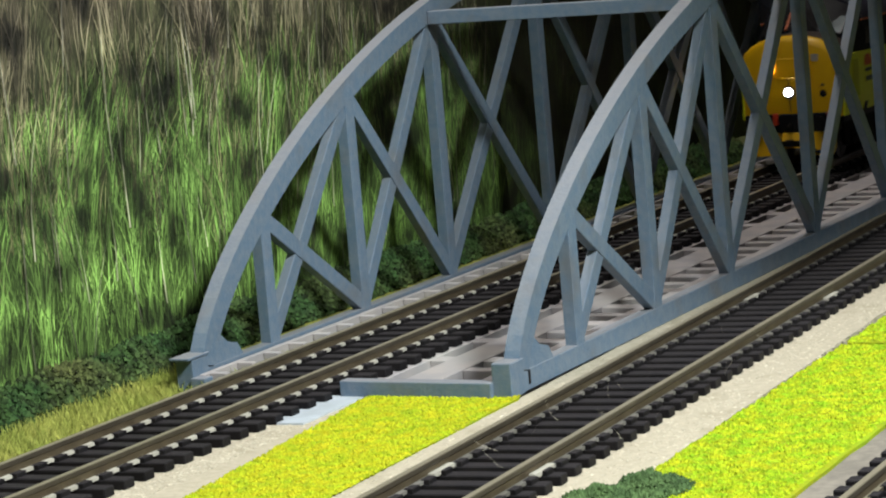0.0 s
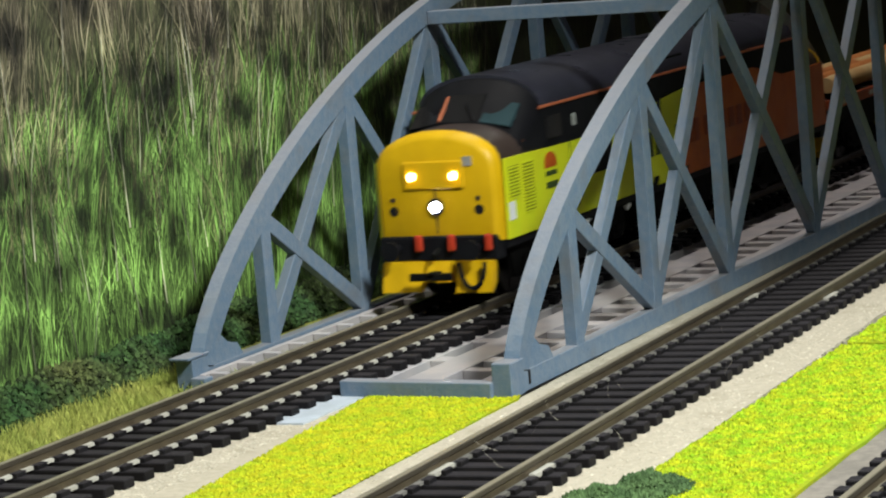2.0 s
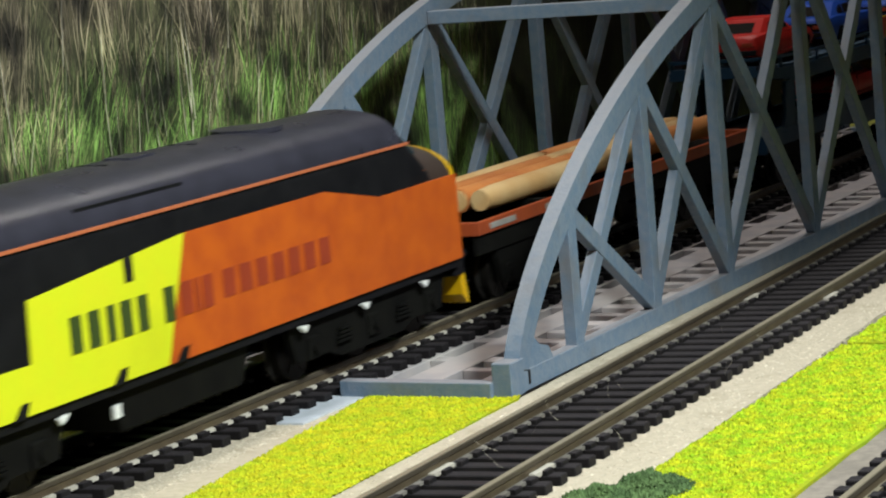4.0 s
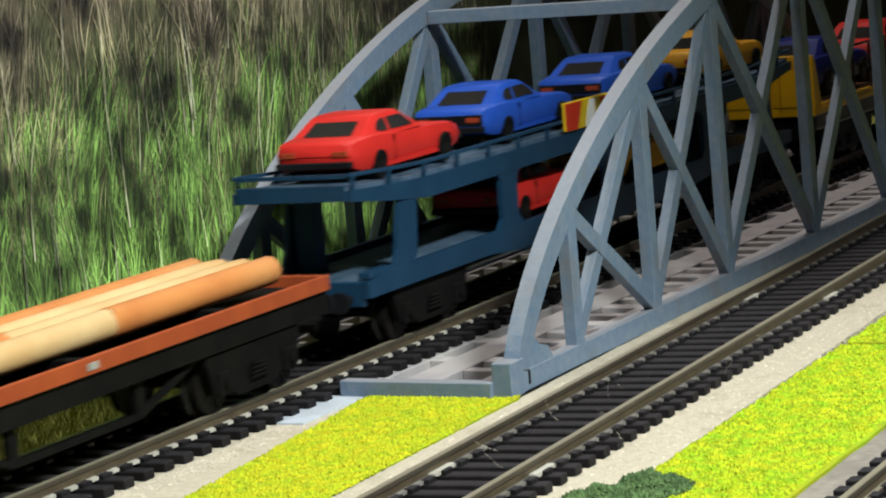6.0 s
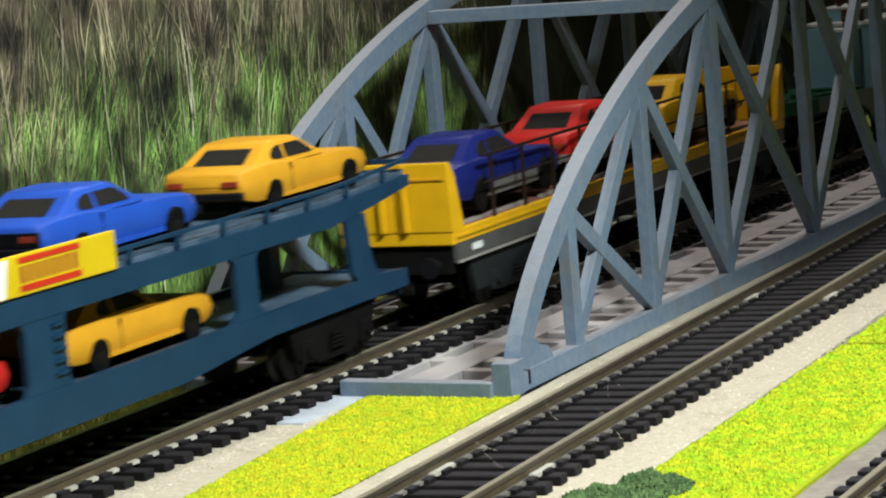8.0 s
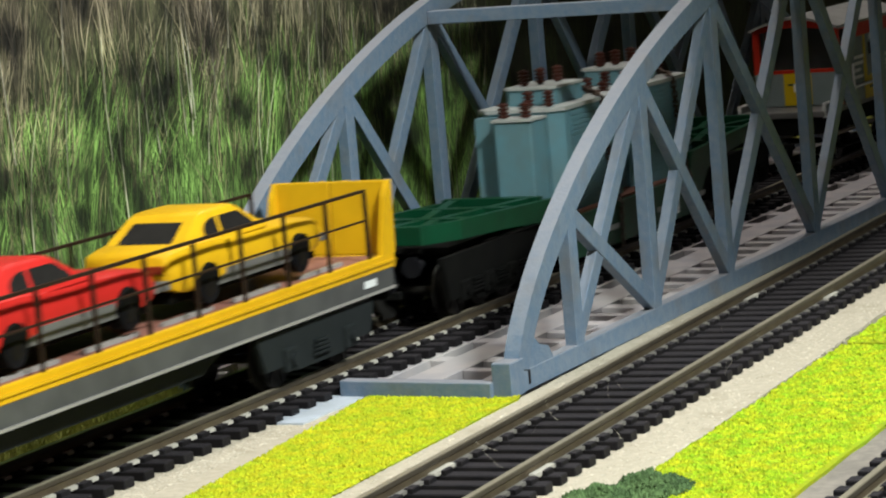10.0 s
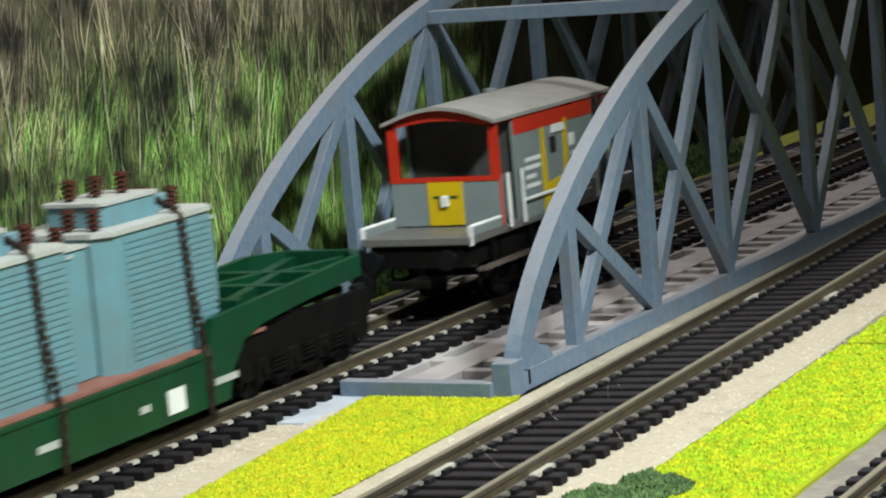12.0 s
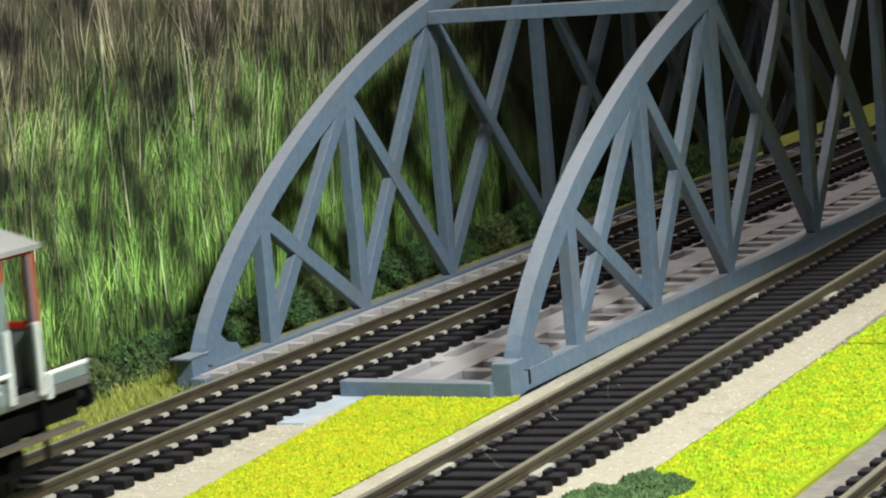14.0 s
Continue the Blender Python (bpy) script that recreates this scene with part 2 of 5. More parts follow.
def print_material(name, low, mid, high, value):
    """Printed blades: colour by height on the sheet, uneven in patches and from blade to blade."""
    low, mid, high = [tuple(0.60 * v for v in c) for c in (low, mid, high)]
    m = bpy.data.materials.new(name)
    m.use_nodes = True
    n, l = m.node_tree.nodes, m.node_tree.links
    b = n["Principled BSDF"]
    b.inputs["Roughness"].default_value = 0.75
    tc, sep = n.new("ShaderNodeTexCoord"), n.new("ShaderNodeSeparateXYZ")
    l.new(tc.outputs["Object"], sep.inputs[0])
    ns = n.new("ShaderNodeTexNoise")
    ns.inputs["Scale"].default_value = 38
    l.new(tc.outputs["Object"], ns.inputs["Vector"])
    add = n.new("ShaderNodeMath")
    add.operation = "MULTIPLY_ADD"
    l.new(ns.outputs[0], add.inputs[0])
    add.inputs[1].default_value = 0.06
    l.new(sep.outputs[2], add.inputs[2])
    r = n.new("ShaderNodeMapRange")
    r.inputs[1].default_value, r.inputs[2].default_value = 0.02, 0.105
    l.new(add.outputs[0], r.inputs[0])
    ramp = n.new("ShaderNodeValToRGB")
    ramp.color_ramp.elements[0].color, ramp.color_ramp.elements[1].color = (*low, 1), (*high, 1)
    e = ramp.color_ramp.elements.new(0.55)
    e.color = (*mid, 1)
    l.new(r.outputs[0], ramp.inputs[0])
    geo = n.new("ShaderNodeNewGeometry")
    pw = n.new("ShaderNodeMath")
    pw.operation = "POWER"
    pw.inputs[1].default_value = 1.7
    l.new(geo.outputs["Random Per Island"], pw.inputs[0])
    patch = n.new("ShaderNodeTexNoise")
    patch.inputs["Scale"].default_value = 85
    l.new(tc.outputs["Object"], patch.inputs["Vector"])
    mr = n.new("ShaderNodeMapRange")
    mr.inputs[1].default_value, mr.inputs[2].default_value, mr.inputs[3].default_value, mr.inputs[4].default_value = 0.34, 0.66, 0.18, 2.0
    l.new(patch.outputs[0], mr.inputs[0])
    mul = n.new("ShaderNodeMath")
    mul.operation = "MULTIPLY"
    l.new(mr.outputs[0], mul.inputs[0])
    ad = n.new("ShaderNodeMath")
    ad.operation = "MULTIPLY_ADD"
    l.new(pw.outputs[0], ad.inputs[0])
    ad.inputs[1].default_value, ad.inputs[2].default_value = value, 0.25
    l.new(ad.outputs[0], mul.inputs[1])
    h = n.new("ShaderNodeHueSaturation")
    l.new(mul.outputs[0], h.inputs["Value"])
    l.new(ramp.outputs[0], h.inputs["Color"])
    l.new(h.outputs[0], b.inputs["Base Color"])
    return dark_end(m)


def dark_end(m):
    """Fades the sheet's colour to near-black brown along x, with an uneven, upright border."""
    n, l = m.node_tree.nodes, m.node_tree.links
    b = n["Principled BSDF"]
    src = b.inputs["Base Color"].links[0].from_socket
    tc, sep, ns = n.new("ShaderNodeTexCoord"), n.new("ShaderNodeSeparateXYZ"), n.new("ShaderNodeTexNoise")
    mp = n.new("ShaderNodeMapping")
    mp.inputs["Scale"].default_value = (1, 1, 0.22)
    l.new(tc.outputs["Object"], mp.inputs["Vector"])
    l.new(mp.outputs[0], ns.inputs["Vector"])
    ns.inputs["Scale"].default_value, ns.inputs["Detail"].default_value = 75, 3
    l.new(tc.outputs["Object"], sep.inputs[0])
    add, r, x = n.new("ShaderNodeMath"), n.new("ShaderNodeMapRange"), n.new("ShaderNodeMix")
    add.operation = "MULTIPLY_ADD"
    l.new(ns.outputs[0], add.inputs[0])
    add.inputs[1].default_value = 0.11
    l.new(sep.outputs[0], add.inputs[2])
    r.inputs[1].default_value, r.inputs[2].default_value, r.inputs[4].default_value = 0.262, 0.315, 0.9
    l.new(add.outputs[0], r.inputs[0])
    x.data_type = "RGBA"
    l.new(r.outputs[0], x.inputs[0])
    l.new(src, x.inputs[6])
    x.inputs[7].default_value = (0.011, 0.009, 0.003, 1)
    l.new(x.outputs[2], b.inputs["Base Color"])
    return m


BACK = 46.0
backdrop = tagged(new("backdrop", finish(box(-1560, 1800, BACK, BACK + 4, -24, 330), backdrop_material(), "backdrop")), "flat printed backscene sheet of tall green reeds and dry grass", "backdrop", kind="structure")


def tufts(count, rng, spread, length, width, z0, z1, layer):
    """Fanned tufts of flat printed blades; lower tufts lie over higher ones."""
    vs, fs = [], []
    for c in range(count):
        bx, bz = rng.uniform(-20, 430), rng.uniform(z0, z1)
        drift = 0.15 + 0.5 * noise.noise((bx * 0.03, bz * 0.04, layer))
        size = 0.7 + 0.9 * rng.random()
        for i in range(rng.randint(4, 10)):
            x, z = bx + rng.gauss(0, spread), bz + rng.gauss(0, 2.5)
            y = BACK - 0.15 - 0.9 * (1 - (z + 8) / 100) - layer * 0.25 - rng.uniform(0, 0.05)
            h, w = length * size * rng.uniform(0.5, 1.3), width * size * rng.uniform(0.5, 1.4)
            l1, bend = drift * 0.45 + rng.gauss(0, 0.12), drift * 0.5 + rng.gauss(0, 0.27)
            k = len(vs)
            for j in range(5):
                u = j / 4
                cx, cz = x + h * (l1 * u + bend * u * u), z + h * u
                hw = 0.5 * w * (0.55 + 0.9 * u) * (1 - u) ** 0.5 + 0.03
                vs += [((cx - hw) * U, y * U, cz * U), ((cx + hw) * U, y * U, cz * U)]
            fs += [(k + 2 * j, k + 2 * j + 1, k + 2 * j + 3, k + 2 * j + 2) for j in range(4)]
    me = bpy.data.meshes.new("tufts")
    me.from_pydata(vs, [], fs)
    return me


rng = random.Random(9)
stuff("printed_grass", tufts(5600, rng, 2.0, 11, 0.44, -10, 84, 0), print_material("printed_green_blades", (0.116, 0.205, 0.042), (0.077, 0.135, 0.033), (0.14, 0.116, 0.07), 1.15), "printed green grass blades on the backscene", "", backdrop)
stuff("printed_bright_grass", tufts(1700, rng, 2.2, 11, 0.36, -10, 44, 1), print_material("printed_bright_blades", (0.275, 0.48, 0.105), (0.195, 0.345, 0.08), (0.19, 0.235, 0.08), 1.45), "printed bright green grass tufts on the backscene", "", backdrop)
stuff("printed_stems", tufts(620, rng, 2.4, 13, 0.26, 18, 84, 1), print_material("printed_dry_stems", (0.25, 0.30, 0.11), (0.31, 0.31, 0.14), (0.38, 0.31, 0.22), 1.25), "printed pale dry stems on the backscene", "", backdrop)
stuff("printed_stalks", blades(150, lambda r: (r.uniform(0, 330), BACK - 1.6, r.uniform(-2, 66)), 24, 0.34, rng, 0.14), print_material("printed_long_stalks", (0.62, 0.70, 0.38), (0.62, 0.62, 0.42), (0.56, 0.50, 0.42), 1.0), "printed long pale stalks on the backscene", "", backdrop)

# plain walls that close the room, and an unseen board added to shade the far end
slab("floor", [(-2500, -2500), (2800, -2500), (2800, 1500), (-2500, 1500)], -905, -900, M["wallpaint"], "plain grey room floor", "floor")
slab("ceiling", [(-2500, -2500), (2800, -2500), (2800, 1500), (-2500, 1500)], 1400, 1405, M["wallpaint"], "plain grey room ceiling", "ceiling")
for nm, o in (("wall_north", (-2500, 2800, 1500, 1550)), ("wall_south", (-2500, 2800, -2550, -2500)), ("wall_west", (-2550, -2500, -2500, 1500)), ("wall_east", (2800, 2850, -2500, 1500))):
    tagged(new(nm, finish(box(*o, -900, 1400), M["wallpaint"], nm)), "plain grey room wall", "wall", kind="structure")
tagged(new("fascia_board", finish(box(-22, 1500, -228, -216, 194, 560), M["board"], "fascia_board")), "plain unseen board added to keep lamp light off the layout's far end", "fascia", kind="structure")


# ---- hedge and bush ----
def hedge():
    e = thing("hedge", "dark green foam hedge along the backscene's foot", "hedge", 0, 0, GROUND)
    r = random.Random(21)

    def top(x):
        return 6.5 + 1.8 * noise.noise((x * 0.05, 3.1, 0)) + 0.25 * noise.noise((x * 0.19, 1.1, 0))

    bm = lofted([[(x, 37, 0), (x, 38.5, top(x) * 0.6), (x, 43, top(x) * 0.85), (x, 45.8, top(x) * 0.7), (x, 45.8, 0)] for x in range(-80, 420, 6)])
    part("core", bm, M["hedge"], e)

    def place(r):
        x = r.uniform(-45, 400)
        a = r.uniform(0.05, 1.5)
        return x, 44.5 - 9.2 * math.cos(a) * r.uniform(0.8, 1.0), top(x) * math.sin(a) * r.uniform(0.7, 1.2)

    stuff("leaves", scatter(34000, place, 0.62, r, 1.0), M["hedge"], "dark green hedge leaves", "", e)


def bush(x, y, rx, ry, h, seed):
    e = thing("bush", "dull green foam bush on the turf", "bush", x, y, GROUND)
    r = random.Random(seed)
    bm = bmesh.new()
    bmesh.ops.create_icosphere(bm, subdivisions=3, radius=1)
    for v in bm.verts:
        k = 0.72 + 0.25 * noise.noise(v.co * 2.2 + Vector((seed, 0, 0)))
        v.co = Vector((v.co.x * rx * k, v.co.y * ry * k, max(v.co.z, 0) * h * k))
    part("core", bm, M["bush"], e)

    def place(r):
        a, b = r.uniform(0, 6.28), math.acos(r.uniform(0, 1))
        d = Vector((math.cos(a) * math.sin(b), math.sin(a) * math.sin(b), math.cos(b)))
        k = (0.74 + 0.28 * noise.noise(d * 2.2 + Vector((seed, 0, 0)))) * r.choice((r.uniform(0.9, 1.1), r.uniform(1.0, 1.32)))
        return d.x * rx * k, d.y * ry * k, d.z * h * k

    stuff("leaves", scatter(9000, place, 0.36, r, 1.0), M["bush"], "dull green foam leaves", "", e)


hedge()
bush(-60, -102, 10, 6, 3.2, 5)
bush(-50, -107, 9, 6, 3.2, 8)


# ---- arched bridge ----
MID = 234.0


def arch_z(x):
    u = min(abs(x - MID) / 208.0, 1)
    return 74.3 * (1 - u * u) ** 0.7


def arch_outline(w=4.8):
    """The arch's closed outline: outer line, then the inner one."""
    k = 56
    out = []
    for i in range(k + 1):
        x = MID - 207.9 * math.cos(math.pi * i / k)
        out.append((x, arch_z(x)))
    inn = []
    for i in range(k + 1):
        a, b = out[max(i - 1, 0)], out[min(i + 1, k)]
        d = math.hypot(b[0] - a[0], b[1] - a[1])
        inn.append((out[i][0] + (b[1] - a[1]) / d * w, max(out[i][1] - (b[0] - a[0]) / d * w, -0.5)))
    return out, inn


POSTS = (56.5, 98, 142.7, 203.5, 264.5, 325.3, 370, 411.5)
CHORD1 = -0.4


def bridge():
    e = thing("arch_bridge", "blue-grey painted bowstring arch railway bridge with lattice trusses", "bridge", 0, 0, GROUND)
    g = GROUND
    out, inn = arch_outline()

    def member(name, bm, material="steelgrey", parent=e, label=""):
        """A part of the bridge, which stands slightly askew: the far truss is set 5 mm on."""
        for v in bm.verts:
            v.co.x += (v.co.y + 50) * 0.071
        return part(name, bm, M[material], parent, label)

    def under(x):
        return arch_z(x) - 4.3 / max(0.35, math.cos(math.atan((arch_z(x + 2) - arch_z(x - 2)) / 4)))

    for y0, y1 in ((-51.6, -48.4), (19.0, 22.2)):
        bm = bmesh.new()
        rows = [[bm.verts.new((p[0], y, p[1] - g)) for p, y in ((o, y0), (o, y1), (i, y1), (i, y0))] for o, i in zip(out, inn)]
        for a, b in zip(rows, rows[1:]):
            for k in range(4):
                bm.faces.new((a[k], a[(k + 1) % 4], b[(k + 1) % 4], b[k]))
        bm.faces.new(rows[0])
        bm.faces.new(rows[-1])
        bmesh.ops.remove_doubles(bm, verts=bm.verts, dist=0.05)
        member("arch", bm)
        member("bottom_chord", box(23, 445, y0 + 0.25, y1 - 0.25, 0.1, CHORD1 - g, bevel=0.15))
        for s in (1, -1):
            X = lambda v: MID + s * (v - MID)
            foot = member("foot_block", box(min(X(22), X(28)), max(X(22), X(28)), y0 - 0.3, y1 + 0.6, 0.05, 6.8, bevel=0.2))
            if y0 > 0:
                member("bearing_plate", box(min(X(20.2), X(28.4)), max(X(20.2), X(28.4)), y0 - 0.5, y1 + 0.8, 6.8, 7.3, bevel=0.1), parent=foot)
            member("gusset", prism([(X(29), CHORD1 - g), (X(43), CHORD1 - g), (X(41), 2.2 - g), (X(37), 3.2 - g), (X(33.5), 6 - g), (X(30), 4 - g)], y0 + 0.35, y1 - 0.35))
        ym = (y0 + y1) / 2
        for x in POSTS:
            member("post", box(x - 1.95, x + 1.95, ym - 1.3, ym + 1.3, CHORD1 - g - 0.5, under(x) - g + 1.5, bevel=0.12))
        for a, b in zip(POSTS, POSTS[1:]):
            member("diagonal", bar(a, under(a) - g + 0.5, b, CHORD1 - g + 0.4, 3.5, ym - 1.2, ym + 1.0, bevel=0.12))
            member("diagonal", bar(a, CHORD1 - g + 0.4, b, under(b) - g + 0.5, 3.5, ym - 1.0, ym + 1.2, bevel=0.12))
    for x in (141, 203.5, 264.5, 327):
        z = 58.3 if x in (141, 327) else 66
        member("top_beam", box(x - 1.8, x + 1.8, -48.3, 18.9, z - g - 0.2, z - g + 2.9, bevel=0.15))
    for x in (22.4, 445.6):
        member("end_beam", box(x - 1.6, x + 1.6, -48.0, -15.4, 0.1, 3.3, bevel=0.15))
        member("end_beam", box(x - 1.6, x + 1.6, 15.4, 18.8, 0.1, 3.3, bevel=0.15))
    # open floor, below the end beams' tops: stringers under the track with cross ties between them
    def floor_piece(name, x0, x1, y0, y1, z0, z1):
        member(name, box(x0, x1, y0, y1, z0, z1, bevel=0.1), "floorgrey")

    for y0, y1 in ((-48.0, -36.4), (-27.7, -19.7), (-15.5, -6.1), (5.0, 14.5)):
        floor_piece("stringer", 25, 443.5, y0, y1, -2.6, -0.06)
    for i in range(41):
        x = 51.4 + 10.27 * i
        w = 2.3 if i % 2 else 1.6
        if x < 440:
            floor_piece("cross_tie", x - w, x + w, -36.3, -27.8, -3.0, -0.2)
            if i % 2:
                floor_piece("cross_tie", x - 2.4, x + 2.4, -19.6, -15.6, -3.0, -0.2)
    floor_piece("stringer", 24.2, 443.8, 17.7, 18.9, 1.0, 3.4)
    for i in range(39):
        x = 27.4 + 10.7 * i
        floor_piece("cross_tie", x - 0.9, x + 0.9, 14.0, 17.6, 1.9, 3.3)
    member("face_slot", box(30.7, 31.5, -51.5, -51.2, 1.3, 3.9), "sleeper")
    return e


bridge()


# ---- railway tracks ----
def sleeper_mesh(half):
    bm = box(-1.6, 1.6, -half, half, 0, 1.7, bevel=0.18)
    for s in (1, -1):
        for d in (-1.55, 1.55):
            box(-1.5, 1.5, s * 8.65 + d - 0.75, s * 8.65 + d + 0.75, 1.6, 2.5, bm, 0.1)
    return finish(bm, M["sleeper"], "sleeper")


LONG_SLEEPER, SHORT_SLEEPER = sleeper_mesh(15), sleeper_mesh(13.2)


def track(x0, x1, y, angle, label, first, foot, tie, joints=()):
    e = thing("railway_track", label, "track", 0, y, GROUND)
    e.rotation_euler = (0, 0, angle)
    for s in (1, -1):
        yy = s * 8.65
        rail = part("rail", box(x0, x1, yy - 0.4, yy + 0.4, 2.2, 3.7), M["railside"], e)
        part("head", box(x0, x1, yy - 0.62, yy + 0.62, 3.55, 4.5, bevel=0.12), M["railhead"], rail)
        part("foot", prism([(x0, 1.75), (x1, 1.75), (x1, 2.35), (x0, 2.35)], yy - 1.35, yy + 1.35), M[foot], rail)
    x, rest = first, bmesh.new()
    while x < x1 - 2:
        if -125 < x < 420:
            o = new("sleeper", tie)
            o.parent = e
            o.location = (x * U, 0, 0.00002)
            o.rotation_euler = (0, 0, random.uniform(-0.012, 0.012))
        else:
            box(x - 1.6, x + 1.6, -15, 15, 0.02, 1.7, rest)
        x += 6.414
    if rest.verts:
        tagged(part("sleepers", rest, M["sleeper"], e), kind="stuff")
    else:
        rest.free()
    for x in joints:
        for s in (1, -1):
            part("rail_joiner", prism([(x - 4, 1.9), (x + 4, 1.9), (x + 4, 2.6), (x - 4, 2.6)], s * 8.65 - 1.5, s * 8.65 + 1.5), M["railfoot"], e, "bright metal rail joiner")
    return e


track(-1555, 1795, 0, 0.0, "black-sleepered model railway track over the bridge", -109.0 - 225 * 6.414, "railfoot", LONG_SLEEPER)
track(-110, 420, near_y(0), 0.031, "black-sleepered model railway track before the bridge", -108.0, "palefoot", SHORT_SLEEPER, (-44, 119))
track(-110, 200, -150.5, 0.02, "black-sleepered model railway track at the layout's front", -107.0, "railhead", LONG_SLEEPER)
part("plastic_sheet", prism([(-1, 0), (24, 0), (24, 0.35), (-1, 0.35)], -20.5, -11.5), M["paleblue"])
tagged(bpy.data.objects["plastic_sheet"], "pale blue plastic sheet lying on the ballast at the bridge's end", "plastic sheet").location = (0, 0, (GROUND + 0.02) * U)


# ---- the train: materials ----
def glass(name, colour, rough=0.08):
    return mat(name, colour, rough=rough, bump=0, coat=0.1)


def paint(name, c, c2=None, rough=0.42, dirt=None):
    c, c2 = tuple(0.95 * v for v in c), tuple(0.95 * v for v in (c2 or [v * 0.9 for v in c]))
    return mat(name, c, c2, 180, rough, bump=0.05, bscale=900, dirt=dirt or tuple(v * 0.72 for v in c), dirt_at=0.66)


M.update(
    black=paint("satin_black_paint", (0.007, 0.007, 0.009), (0.011, 0.011, 0.013), 0.55),
    roofblack=paint("dark_grey_roof_paint", (0.036, 0.036, 0.052), (0.028, 0.028, 0.04), 0.3),
    nosebrown=paint("dark_brown_nose_paint", (0.05, 0.035, 0.03), None, 0.4),
    lime=paint("lime_yellow_paint", (0.74, 0.82, 0.02), (0.78, 0.80, 0.02), 0.4),
    # darker lime behind the grille slats, the gaps' shade put into its colour
    limeshade=paint("shaded_lime_recess", (0.30, 0.33, 0.02), (0.24, 0.27, 0.02), 0.6),
    yellow=paint("warning_yellow_paint", (0.80, 0.47, 0.006), None, 0.38),
    orange=paint("orange_paint", (0.62, 0.12, 0.012), (0.5, 0.085, 0.012), 0.4, (0.3, 0.05, 0.012)),
    stripe=paint("orange_red_stripe", (0.55, 0.16, 0.07)),
    red=paint("red_plastic", (0.62, 0.025, 0.02), None, 0.4),
    blue=paint("blue_plastic", (0.018, 0.085, 0.50), None, 0.42),
    navy=paint("dark_blue_plastic", (0.009, 0.016, 0.15), None, 0.42),
    amber=paint("amber_yellow_plastic", (0.74, 0.36, 0.022), None, 0.42),
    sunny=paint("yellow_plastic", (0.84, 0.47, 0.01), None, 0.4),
    carblue=paint("petrol_blue_plastic", (0.006, 0.036, 0.082), (0.009, 0.044, 0.095), 0.5),
    deckblue=paint("dusty_blue_deck", (0.09, 0.14, 0.21), (0.03, 0.065, 0.11), 0.55),
    rust=paint("orange_brown_paint", (0.40, 0.078, 0.022), (0.33, 0.06, 0.02), 0.5),
    underframe=paint("sooty_underframe", (0.004, 0.004, 0.004), (0.007, 0.007, 0.006), 0.8),
    wheel=mat("dark_wheel_metal", (0.012, 0.011, 0.010), (0.02, 0.018, 0.016), 200, 0.45, 0.5),
    tyre=mat("bright_wheel_tyre", (0.10, 0.095, 0.09), None, 200, 0.35, 0.8),
    logpale=mat("pale_dowel_wood", (0.72, 0.52, 0.27), (0.62, 0.38, 0.16), 60, 0.6, bump=0.3, bscale=700, vary=0.12, dirt=(0.60, 0.36, 0.15), dirt_at=0.58),
    logstain=mat("stained_dowel_wood", (0.60, 0.24, 0.07), (0.48, 0.16, 0.045), 60, 0.6, bump=0.3, bscale=700, vary=0.1, dirt=(0.66, 0.36, 0.14), dirt_at=0.64),
    green=paint("deep_green_paint", (0.003, 0.056, 0.024), (0.005, 0.045, 0.02), 0.36),
    pinkdeck=paint("pink_brown_deck", (0.36, 0.16, 0.12), (0.28, 0.12, 0.09), 0.6),
    transformer=paint("pale_blue_grey_paint", (0.15, 0.32, 0.385), (0.155, 0.275, 0.31), 0.45, (0.17, 0.25, 0.26)),
    paletop=paint("pale_grey_lid", (0.50, 0.52, 0.50), None, 0.5),
    insulator=paint("brown_glazed_plastic", (0.085, 0.028, 0.02), None, 0.3),
    chain=mat("rusty_chain", (0.055, 0.04, 0.032), (0.09, 0.06, 0.045), 300, 0.5, 0.6, 0.2),
    vangrey=paint("mid_grey_paint", (0.235, 0.285, 0.29), (0.21, 0.26, 0.265), 0.5),
    vanroof=paint("light_grey_roof", (0.36, 0.355, 0.34), (0.30, 0.295, 0.28), 0.55),
    vanred=paint("signal_red_paint", (0.60, 0.035, 0.015), None, 0.42),
    vanyellow=paint("deep_yellow_paint", (0.74, 0.52, 0.01), None, 0.42),
    worn=paint("worn_white_label", (0.42, 0.40, 0.38), (0.3, 0.28, 0.26)),
    white=paint("white_paint", (0.93, 0.95, 0.95), None, 0.45),
    hose=paint("red_hose_cap", (0.55, 0.05, 0.02)),
    wagongrey=paint("wagon_grey", (0.075, 0.075, 0.075), (0.10, 0.10, 0.098), 0.5),
    bogiegrey=paint("bogie_grey", (0.022, 0.026, 0.027), None, 0.6),
    railbrown=paint("dark_brown_rail_plastic", (0.03, 0.018, 0.012), None, 0.5),
    footbrown=paint("worn_brown_grey_step", (0.17, 0.13, 0.11), (0.12, 0.10, 0.085), 0.6),
    lineg=paint("pale_line", (0.36, 0.34, 0.32)),
    ink=paint("dark_green_lettering", (0.05, 0.08, 0.02)),
    inkred=paint("red_brown_lettering", (0.35, 0.05, 0.02)),
    glassdark=glass("dark_smoked_window", (0.018, 0.017, 0.018)),
    glasscar=glass("brownish_clear_window", (0.026, 0.024, 0.023), 0.12),
    glassteal=glass("teal_tinted_window", (0.03, 0.06, 0.07)),
    greylow=paint("dull_grey_sill", (0.16, 0.155, 0.15)),
    lampglow=glow("lit_warm_lamp", (1.0, 0.62, 0.2), 14.0),
    headglow=glow("lit_white_headlight", (0.92, 0.95, 1.0), 40.0),
)

